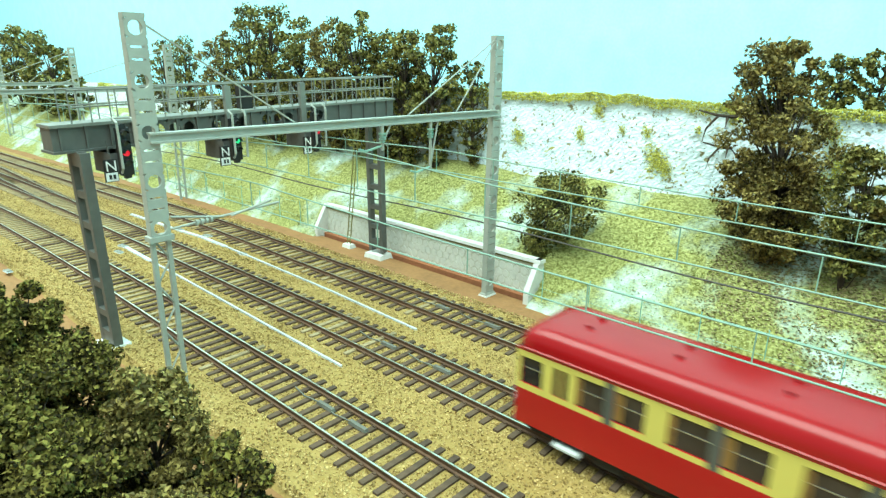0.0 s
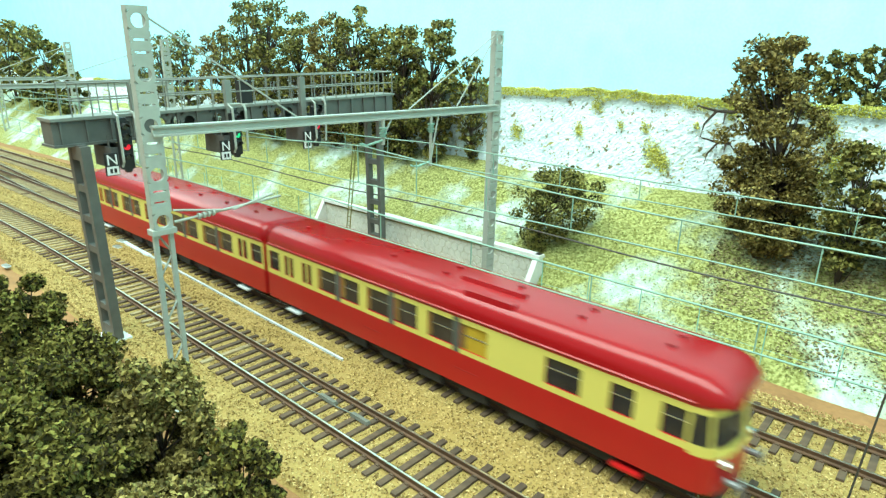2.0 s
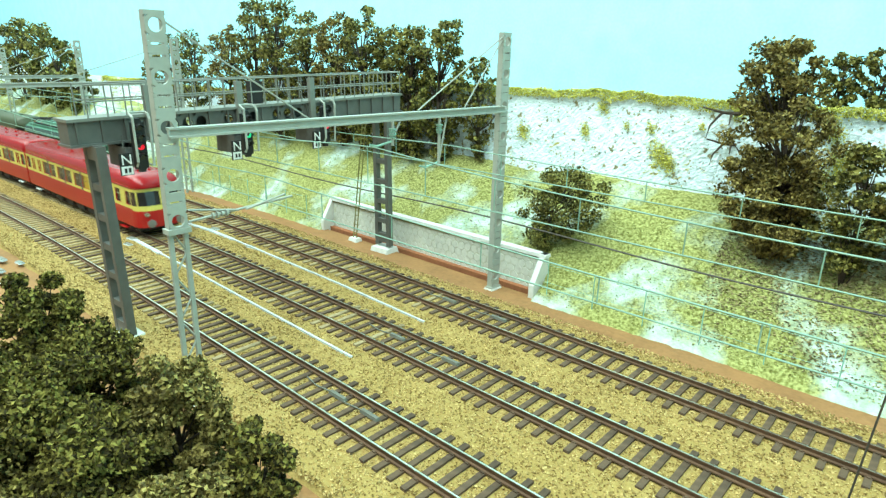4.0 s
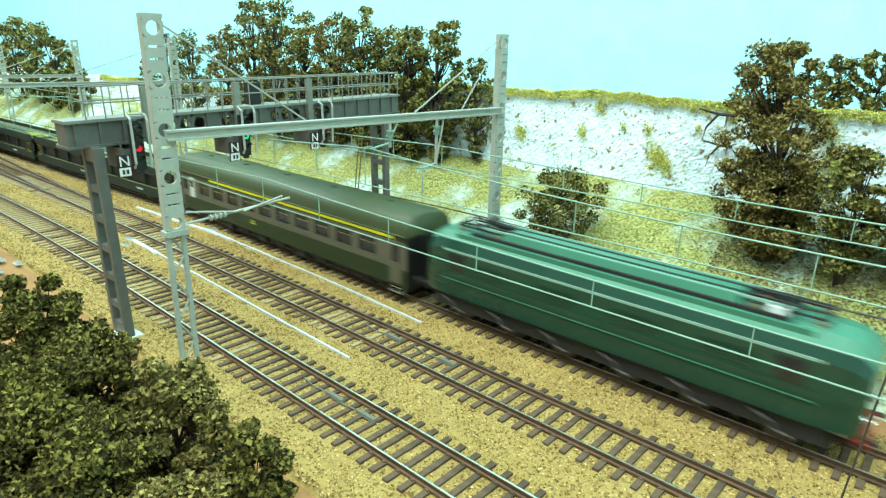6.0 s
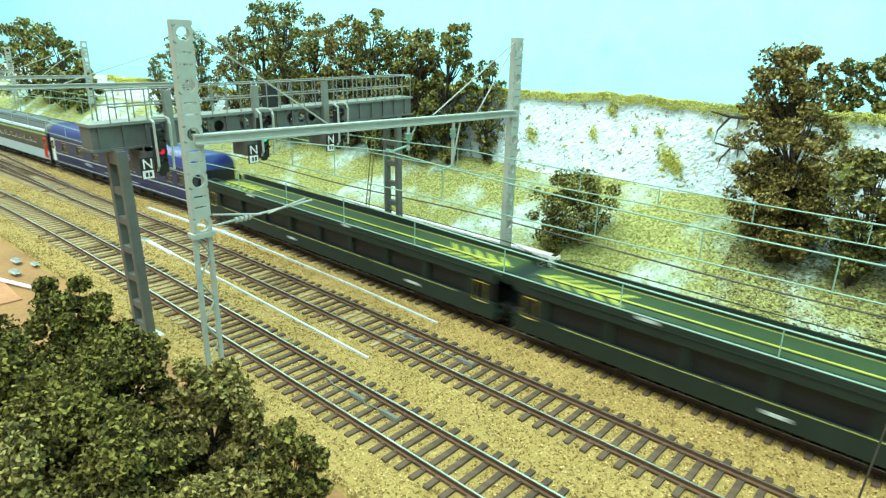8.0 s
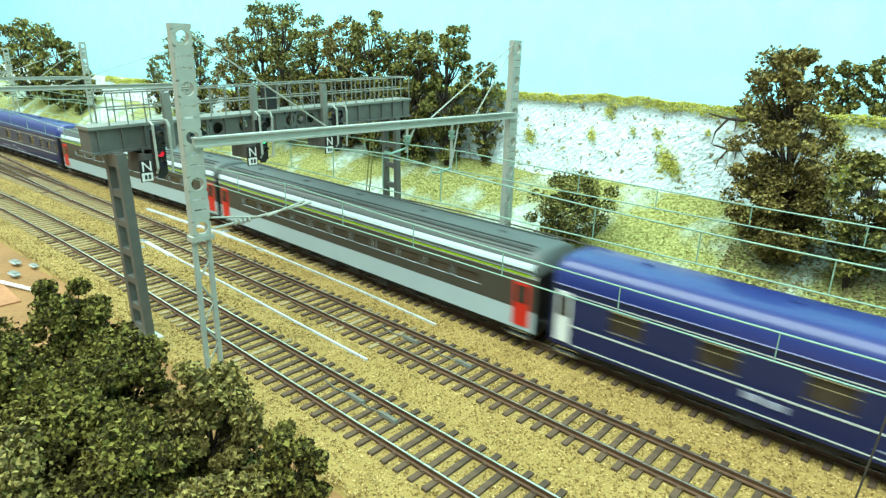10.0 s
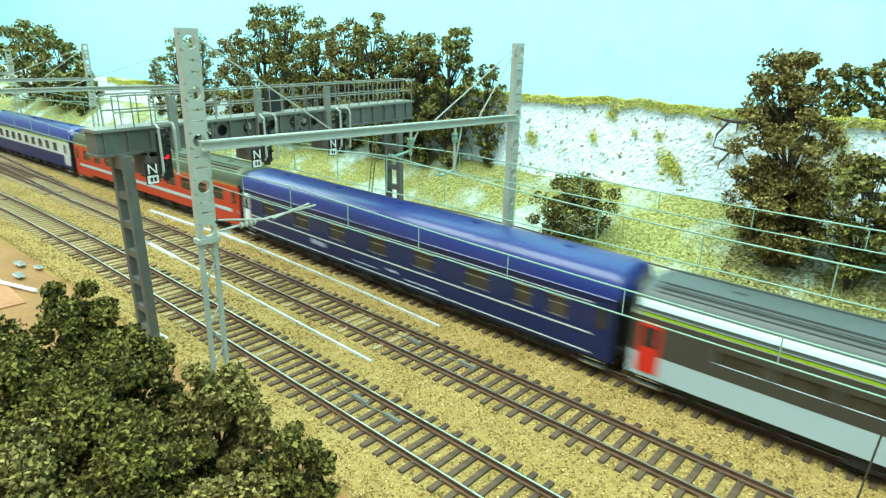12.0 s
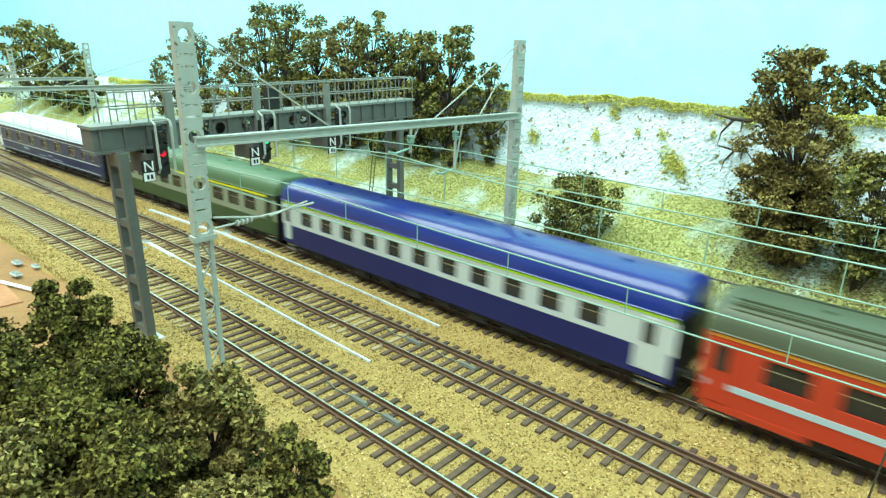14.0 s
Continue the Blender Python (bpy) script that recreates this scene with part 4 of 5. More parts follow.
    # dead roots hanging out of the cliff
    for x, z, k in ((-105, 93, 1.15), (-103, 77, 1.0)):
        root = thing("dead_root", "bare brown root sticking out of the chalk cliff", "root", x, 347, z, group="dead roots")
        for pts, r in (([(4, 2, 0), (-4, -8, 1), (-12, -11, 3)], 1.1), ([(-4, -8, 1), (-8, -10, -5), (-9, -10, -11)], 0.7), ([(-1, -5, 0), (0, -9, -4)], 0.6)):
            bm = bmesh.new()
            tube(bm, [tuple(c * k for c in p) for p in pts], r * k, 6, r1=r * 0.35 * k)
            part("root_limb", bm, "bark", root)
    # the dark cable run above the bank
    bm = bmesh.new()
    tube(bm, [(x, 261 - ease(x, -372, 150, 0.065), 32.5 + 1.2 * math.sin(x / 45)) for x in np.arange(-800, 80, 12)], 0.45, 5)
    tagged(part("cable", bm, "wire_dark"), "dark brown cable strung along the bank above the wall", "cable")


M["duct"] = mat("duct_grey_white", (0.50, 0.55, 0.55), 0.75, var=0.25, scale=120)
M["beacon"] = mat("beacon_grey", (0.15, 0.15, 0.12), 0.7, var=0.2)
M["earth_red"] = mat("bare_red_earth", (0.42, 0.19, 0.09), 0.95, var=0.2, bump=0.4)
build_lineside()


# ---- rolling stock ----
def side_wall(bm, x0, x1, y, out, bands, openings, depth=0.7):
    """One side of a body at y facing out (+1 or -1). bands: (z0, z1, material index, [(xa, xb, index)...]) from the bottom up; openings: (xa, xb, za, zb)."""
    xs = {x0, x1}
    zs = set()
    for z0, z1, _, extra in bands:
        zs |= {z0, z1}
        for e in extra:
            xs |= {e[0], e[1]}
    for xa, xb, za, zb in openings:
        xs |= {xa, xb}
        zs |= {za, zb}
    xs, zs = sorted(x for x in xs if x0 <= x <= x1), sorted(zs)
    grid = {}

    def vert(i, j):
        if (i, j) not in grid:
            grid[i, j] = bm.verts.new((xs[i], y, zs[j]))
        return grid[i, j]
    for i in range(len(xs) - 1):
        for j in range(len(zs) - 1):
            xc, zc = (xs[i] + xs[i + 1]) / 2, (zs[j] + zs[j + 1]) / 2
            if any(a < xc < b and c < zc < d for a, b, c, d in openings):
                continue
            mi = 0
            for z0, z1, m, extra in bands:
                if z0 < zc < z1:
                    mi = m
                    for e in extra:
                        if e[0] < xc < e[1]:
                            mi = e[2]
            q = [vert(i, j), vert(i + 1, j), vert(i + 1, j + 1), vert(i, j + 1)]
            bm.faces.new(q if out < 0 else q[::-1]).material_index = mi
    for xa, xb, za, zb in openings:
        yi = y - out * depth
        o = [bm.verts.new(p) for p in ((xa, y, za), (xb, y, za), (xb, y, zb), (xa, y, zb))]
        n = [bm.verts.new(p) for p in ((xa, yi, za), (xb, yi, za), (xb, yi, zb), (xa, yi, zb))]
        for k in range(4):
            bm.faces.new((o[k], o[(k + 1) % 4], n[(k + 1) % 4], n[k])).material_index = 0


def roof_profile(hw, ze, zt, n=12, power=0.62):
    """An arched roof section from eave to eave."""
    pts = []
    for k in range(n + 1):
        a = math.pi * k / n
        c, s = math.cos(a), math.sin(a)
        pts.append((-hw * math.copysign(abs(c) ** power, c), ze + (zt - ze) * s ** 0.85))
    return pts


def bogie(parent, x, wheels=(-14.5, 14.5), r=5.3, label="black bogie"):
    bg = None
    for s in (-1, 1):
        bm = bmesh.new()
        prof_x = wheels[-1] + 5
        box(bm, x - prof_x, x + prof_x, min(s * 11.2, s * 12.8), max(s * 11.2, s * 12.8), 3.6, 7.2)
        box(bm, x - 4.5, x + 4.5, min(s * 11.4, s * 13.6), max(s * 11.4, s * 13.6), 2.2, 6.4)
        for w in wheels:
            box(bm, x + w - 2.2, x + w + 2.2, min(s * 11.2, s * 13.6), max(s * 11.2, s * 13.6), 2.8, 7.6)
        if bg is None:
            box(bm, x - 6, x + 6, -11, 11, 4, 7)
            bg = part("bogie", bm, "under", parent, label)
        else:
            part("side_frame", bm, "under", bg)
    for w in wheels:
        for s in (-1, 1):
            bm = bmesh.new()
            disc(bm, (x + w, s * 8.2, r), "y", r, 2.2, 18)
            disc(bm, (x + w, s * 7.0, r), "y", r + 0.6, 0.5, 18)
            part("wheel", bm, "wheel", bg)
        bm = bmesh.new()
        disc(bm, (x + w, 0, r), "y", 0.9, 16, 8)
        part("axle", bm, "wheel", bg)


def buffers(parent, half, z=11.5):
    for e in (-1, 1):
        for s in (-1, 1):
            bm = bmesh.new()
            disc(bm, (e * (half + 1.6), s * 10, z), "x", 0.9, 3.2, 10)
            disc(bm, (e * (half + 3.3), s * 10, z), "x", 2.5, 0.5, 14)
            part("buffer", bm, "under", parent)


def coach(name, label, length, mats, bands, openings, roof_mat, z0=7.0, ze=34.0, zt=45.4, hw=16.0, pane="glass", panes=None, doors=(), details=None, group="express train coaches", bog=0.36, end_mat=None, ribs=0, stripes=()):
    """A passenger coach: sides with real window openings, arched roof, ends, gangways, underframe, bogies, buffers."""
    half = length / 2
    root = thing(name, label, "train coach", group=group)
    bm = bmesh.new()
    for s in (-1, 1):
        side_wall(bm, -half, half, s * hw, s, bands, openings)
    em = len(mats)
    for e in (-1, 1):
        q = [bm.verts.new((e * half, y, z)) for y, z in ((-hw, z0), (hw, z0), (hw, ze), (-hw, ze))]
        bm.faces.new(q if e > 0 else q[::-1]).material_index = em
    q = [bm.verts.new(p) for p in ((-half, -hw, z0), (half, -hw, z0), (half, hw, z0), (-half, hw, z0))]
    bm.faces.new(q[::-1]).material_index = em
    body = part("body", bm, list(mats) + ["black"], root)
    # roof with rounded ends
    bm = bmesh.new()
    prof = roof_profile(hw + 0.35, ze, zt)
    xs = [-half, -half + 1.5, -half + 5, half - 5, half - 1.5, half]
    rings = []
    for x, k in zip(xs, (0.86, 0.95, 1, 1, 0.95, 0.86)):
        rings.append([bm.verts.new((x, y * (0.985 if k < 0.9 else 1), ze + (z - ze) * k)) for y, z in prof])
    for a, b in zip(rings, rings[1:]):
        for k in range(len(prof) - 1):
            bm.faces.new((a[k], b[k], b[k + 1], a[k + 1]))
    bm.faces.new(rings[0])
    bm.faces.new(rings[-1][::-1])
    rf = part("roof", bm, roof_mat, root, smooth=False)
    rf.data.shade_smooth()
    for k in range(ribs):
        bm = bmesh.new()
        u = 0.18 + 0.10 * k
        for sgn in (-1, 1):
            y = sgn * hw * (1 - u)
            z = max(zz for yy, zz in prof if abs(yy) >= abs(y) - 1.5)
            box(bm, -half + 6, half - 6, y - 0.25, y + 0.25, z - 0.6, z + 0.45)
        part("roof_rib", bm, roof_mat, rf)
    for s in (-1, 1):
        bm = bmesh.new()
        tube(bm, [(-half + 1, s * (hw + 0.4), ze + 0.2), (half - 1, s * (hw + 0.4), ze + 0.2)], 0.35, 4)
        part("gutter", bm, roof_mat, rf)
    for k in range(5):
        bm = bmesh.new()
        x = -half + length * (k + 0.6) / 5.2
        disc(bm, (x, 0, zt + 0.2), "z", 1.6, 1.2, 10)
        part("roof_vent", bm, roof_mat, rf)
    # panes
    for i, (xa, xb, za, zb) in enumerate(openings):
        for s in (-1, 1):
            bm = bmesh.new()
            y = s * (hw - 0.75)
            box(bm, xa + 0.02, xb - 0.02, y - 0.15, y + 0.15, za + 0.02, zb - 0.02)
            win = part("window", bm, panes(i) if panes else pane, body)
            if 6 < zb - za < 14 and xb - xa > 6:
                bm = bmesh.new()
                zm = za + (zb - za) * 0.62
                box(bm, xa, xb, y + s * 0.1 - 0.12, y + s * 0.1 + 0.12, zm - 0.2, zm + 0.2)
                part("window_bar", bm, "chrome", body)
    # doors as raised leaves
    for xa, xb, za, zb, m in doors:
        for s in (-1, 1):
            bm = bmesh.new()
            y = s * hw
            box(bm, xa, xb, min(y, y + s * 0.35), max(y, y + s * 0.35), za, zb)
            dr = part("door", bm, m, body)
            bm = bmesh.new()
            xm = (xa + xb) / 2
            box(bm, xm - (xb - xa) * 0.34, xm + (xb - xa) * 0.34, min(y + s * 0.36, y + s * 0.5), max(y + s * 0.36, y + s * 0.5), za + (zb - za) * 0.52, zb - 2)
            part("door_window", bm, "glass", dr)
    # stripes and plates standing proud of the side
    for xa, xb, za, zb, m in stripes:
        for s in (-1, 1):
            bm = bmesh.new()
            y = s * hw
            box(bm, xa, xb, min(y, y + s * 0.18), max(y, y + s * 0.18), za, zb)
            part("stripe", bm, m, body)
    # ends, underframe
    for e in (-1, 1):
        bm = bmesh.new()
        xe = e * (half + 1.8)
        box(bm, min(xe, e * half), max(xe, e * half), -6.5, 6.5, 10, 34)
        part("gangway", bm, "black", root, "black rubber gangway")
    # underframe as one wide black slab, standing in for the shade beneath
    bm = bmesh.new()
    box(bm, -half + 3, half - 3, -13, 13, 3.4, z0)
    for k in range(6):
        x = -half * 0.42 + half * 0.84 * k / 5
        box(bm, x - 5, x + 5, -14.5, 14.5, 2.0 + (k % 2), z0)
    part("underframe", bm, "under", root)
    for e in (-1, 1):
        bogie(root, e * length * bog)
        for s in (-1, 1):
            bm = bmesh.new()
            x = e * (half - 8)
            box(bm, x - 5, x + 5, min(s * 13, s * 16.5), max(s * 13, s * 16.5), 3.4, 4.0)
            box(bm, x - 4.5, x + 4.5, min(s * 12, s * 15.5), max(s * 12, s * 15.5), 5.6, 6.1)
            part("step", bm, "chrome", root)
    buffers(root, half)
    return root


def row_windows(x0, x1, n, w, za, zb):
    return [(x0 + (x1 - x0) * (i + 0.5) / n - w / 2, x0 + (x1 - x0) * (i + 0.5) / n + w / 2, za, zb) for i in range(n)]


def green_coach(length, light=False):
    h = length / 2
    win = [(-h + 14, -h + 20, 21, 29.2)] + row_windows(-h + 34, h - 20, 10, 13.5, 20.2, 29.2)
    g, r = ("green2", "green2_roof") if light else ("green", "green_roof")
    mats = [g, "band_green" if light else "pale", g]
    bands = [(7.0, 16.5, 0, []), (16.5, 31.0, 1, []), (31.0, 34, 2, [])]
    return coach("passenger_coach", "green passenger coach with pale grey-green window band and yellow stripe" if light else "dark green passenger coach with yellow stripe and grey window band", length, mats, bands, win, r,
                 doors=[(-h + 4, -h + 12, 8.5, 31, "pale" if not light else g), (h - 12, h - 4, 8.5, 31, "pale" if not light else g), (-h + 23, -h + 30, 16.5, 31, "silver")],
                 stripes=[(-h + 53, h - 10, 31.8, 33.3, "yellow")] + ([] if light else [(-h + 104, -h + 110, 12.2, 13.2, "yellow_deck"), (-h + 105, -h + 109, 13.8, 14.6, "yellow_deck")]))


def blue_sleeper(length, roof="blue_roof"):
    h = length / 2
    win = [(-h + 26 + 35 * k, -h + 40 + 35 * k, 20.4, 28.6) for k in range(6)] + [(-h + 230, -h + 239, 20.4, 28.6), (-h + 248, -h + 257, 20.4, 28.6)]
    mats = ["blue", "blue"]
    bands = [(7.0, 34, 0, [])]
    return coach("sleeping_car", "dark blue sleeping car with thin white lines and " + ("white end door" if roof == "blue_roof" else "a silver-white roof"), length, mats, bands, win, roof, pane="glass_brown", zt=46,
                 doors=[(-h + 2, -h + 9, 9, 31.5, "white"), (h - 9, h - 2, 9, 31.5, "blue")],
                 stripes=[(-h + 10, h - 10, 16.8, 17.5, "silver"), (-h + 10, h - 10, 8.4, 8.9, "silver"), (-h + 10, h - 10, 30.6, 31.0, "silver"), (-h + 78, -h + 84, 12.8, 15.4, "lettering"), (-h + 85, -h + 92, 12.5, 15.0, "lettering"), (-h + 118, -h + 138, 11.0, 11.6, "lettering"), (-h + 146, -h + 154, 12.4, 13.6, "lettering"), (-h + 160, -h + 182, 10.6, 11.2, "lettering")] + [(a, b, d, d + 0.5, "chrome") for a, b, c, d in win] + [(a, b, c - 0.5, c, "chrome") for a, b, c, d in win])


def corail(length):
    root = corail_body(length)
    h = length / 2
    # the roof side's bright reflection, painted as a white strip
    for s in (-1, 1):
        bm = bmesh.new()
        prof = [(s * 16.5, 36.0), (s * 16.25, 37.4), (s * 15.7, 38.7), (s * 14.8, 38.5), (s * 15.6, 36.0)]
        extrude_profile(bm, prof if s > 0 else prof[::-1], [-h + 2, h - 2])
        part("roof_edge_shine", bm, "white_band", root, "bright reflection along the roof edge, painted white")
    return root


def corail_body(length):
    h = length / 2
    win = row_windows(-h + 30, h - 30, 11, 16.5, 22.0, 27.0)
    mats = ["cgrey", "cdark", "cgrey", "silver"]
    bands = [(7.0, 16.8, 0, []), (16.8, 32.0, 1, []), (32.0, 34, 3, [])]
    return coach("passenger_coach", "grey express coach with dark window band, lime stripe and red doors", length, mats, bands, win, "croof", pane="glass_brown", zt=44.5, ribs=4,
                 doors=[(-h + 3, -h + 11.5, 9, 30, "cdoor"), (h - 11.5, h - 3, 9, 30, "cdoor")],
                 # the last stripe is the lower part of that painted reflection
                 stripes=[(-h + 3, h - 3, 32.6, 34.0, "lime"), (-h + 2, h - 2, 34.1, 36.0, "white_band")])


def orange_coach(length):
    h = length / 2
    win = row_windows(-h + 16, h - 16, 11, 14, 20, 29)
    mats = ["orange", "orange"]
    bands = [(7.0, 34, 0, [])]
    return coach("passenger_coach", "orange passenger coach with pale grey line and olive roof", length, mats, bands, win, "oroof", ribs=4, zt=45.4,
                 doors=[(-h + 3, -h + 10, 8, 31.5, "orange"), (h - 10, h - 3, 8, 31.5, "orange")],
                 stripes=[(-h + 2, h - 2, 13.4, 15.8, "cgrey"), (-h + 2, h - 2, 32.4, 33.6, "ostripe"), (-h + 2, -h + 36, 4.6, 7.2, "orange"), (h - 36, h - 2, 4.6, 7.2, "orange")])


def blue_white_coach(length):
    h = length / 2
    win = row_windows(-h + 16, h - 26, 11, 10.5, 21.4, 29.6)
    mats = ["blue2", "silver", "blue2"]
    bands = [(7.0, 9.5, 0, []), (9.5, 19.0, 0, [(h - 16, h - 2, 1), (-h + 2, -h + 7, 1)]), (19.0, 32.4, 1, []), (32.4, 34, 2, [])]
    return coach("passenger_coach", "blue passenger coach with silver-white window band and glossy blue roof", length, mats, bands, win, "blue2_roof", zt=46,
                 doors=[(h - 14, h - 7, 10, 31.5, "silver"), (-h + 3, -h + 9, 10, 31.5, "silver")],
                 stripes=[(-h + 1, h - 1, 32.5, 33.6, "lime")])


def car_carrier(length):
    """A two-deck car transporter: sill, posts, dark screens, upper deck between low parapets, yellow guide line and arrows."""
    h = length / 2
    root = thing("car_carrier_wagon", "dark green two-deck car carrier wagon with yellow deck markings", "railway wagon", group="car carrier wagons")
    bm = bmesh.new()
    box(bm, -h, h, -14.5, 14.5, 6, 8.4)
    part("lower_deck", bm, "dkgreen", root)
    for s in (-1, 1):
        def slab(xa, xb, ya, yb, za, zb, name, m, label="", parent=None):
            bm = bmesh.new()
            box(bm, xa, xb, min(s * ya, s * yb), max(s * ya, s * yb), za, zb)
            return part(name, bm, m, parent or root, label)
        slab(-h + 0.5, h - 0.5, 14.6, 15.6, 5.2, 13.6, "side_sill", "carrier_side")
        for xa, xb in ((-h + 24, -h * 0.36), (-h * 0.33, h * 0.31), (h * 0.34, h - 24)):
            slab(xa, xb, 15.6, 15.75, 13.0, 13.4, "edge_stripe", "yellow_dim", "thin yellow line")
        slab(-h + 0.5, h - 0.5, 14.6, 15.7, 23.2, 30.5, "upper_beam", "carrier_side")
        slab(-h + 8, h - 8, 15.7, 16.0, 26.6, 27.2, "beam_rib", "dkgreen")
        slab(-h + 2, h - 2, 13.0, 13.4, 13.0, 24, "mesh_panel", "black", "dark side screen")
        for k in range(9):
            x = -h + 16 + (length - 32) * k / 8
            slab(x - 1.4, x + 1.4, 13.6, 15.4, 8.4, 23.4, "deck_post", "carrier_side")
        bm = bmesh.new()
        tube(bm, [(-h + 3, s * 15.2, 30.5), (-h + 14, s * 15.2, 33), (h - 14, s * 15.2, 33), (h - 3, s * 15.2, 30.5)], 0.28, 5)
        part("side_rail", bm, "dkgreen", root)
        for k in range(9):
            x = -h + 14 + (length - 28) * k / 8
            bm = bmesh.new()
            tube(bm, [(x, s * 15.2, 30.0), (x, s * 15.2, 33)], 0.25, 4)
            part("rail_post", bm, "dkgreen", root)
        for e in (-1, 1):
            bm = bmesh.new()
            x = e * (h - 9)
            ring = [(x - 3.2, s * 15.8, 12.5), (x + 3.2, s * 15.8, 12.5), (x + 3.2, s * 15.8, 22), (x - 3.2, s * 15.8, 22), (x - 3.2, s * 15.8, 12.5)]
            tube(bm, ring, 0.36, 5)
            part("handrail", bm, "yellow_rail", root, "yellow handrail")
        for x, w, z in ((-h * 0.55, 4, 28), (h * 0.2, 3, 28), (-h * 0.2, 4, 8.5), (h * 0.6, 5, 8.5)):
            slab(x - w, x + w, 15.6, 15.85, z, z + 1.3, "lettering_bar", "silver", "pale lettering bar")
    bm = bmesh.new()
    box(bm, -h + 0.5, h - 0.5, -14.55, 14.55, 26.0, 27.0)
    up = part("upper_deck", bm, "deck", root)
    for y, w in ((0, 0.55), (-12.6, 0.22), (12.6, 0.22)):
        bm = bmesh.new()
        box(bm, -h + 3, h - 3, y - w, y + w, 27.0, 27.25)
        part("deck_line", bm, "yellow_deck" if y == 0 else "yellow_dim", up, "yellow guide line")
    for e in (-1, 1):
        for k in range(5):
            bm = bmesh.new()
            x = e * (h - 5 - 8.0 * k)
            for d in (-1, 1):
                q = ((x, d * 0.6), (x - e * 8, d * 7.6), (x - e * 10, d * 7.6), (x - e * 3.2, d * 0.6))
                lo, hi = [bm.verts.new((px, py, 26.9)) for px, py in q], [bm.verts.new((px, py, 27.3)) for px, py in q]
                bm.faces.new(hi if d * e < 0 else hi[::-1])
                for j in range(4):
                    bm.faces.new((lo[j], lo[(j + 1) % 4], hi[(j + 1) % 4], hi[j]))
            bmesh.ops.recalc_face_normals(bm, faces=bm.faces)
            part("deck_arrow", bm, "yellow_deck", up)
    for e in (-1, 1):
        bogie(root, e * length * 0.36)
        bm = bmesh.new()
        box(bm, min(e * h, e * (h + 2.4)), max(e * h, e * (h + 2.4)), -13, 13, 8.5, 9.3)
        box(bm, min(e * h, e * (h + 4.4)), max(e * h, e * (h + 4.4)), -13, 13, 25.6, 26.4)
        # side flaps added to keep the gap between the wagons dark
        for y in (-13.6, 12.6):
            box(bm, min(e * h, e * (h + 4.4)), max(e * h, e * (h + 4.4)), y, y + 1.0, 24.4, 30.0)
        part("bridge_plate", bm, "dkgreen", root)
    buffers(root, h)
    bm = bmesh.new()
    box(bm, -h * 0.6, h * 0.6, -6, 6, 3.5, 6)
    part("underframe", bm, "under", root)
    return root


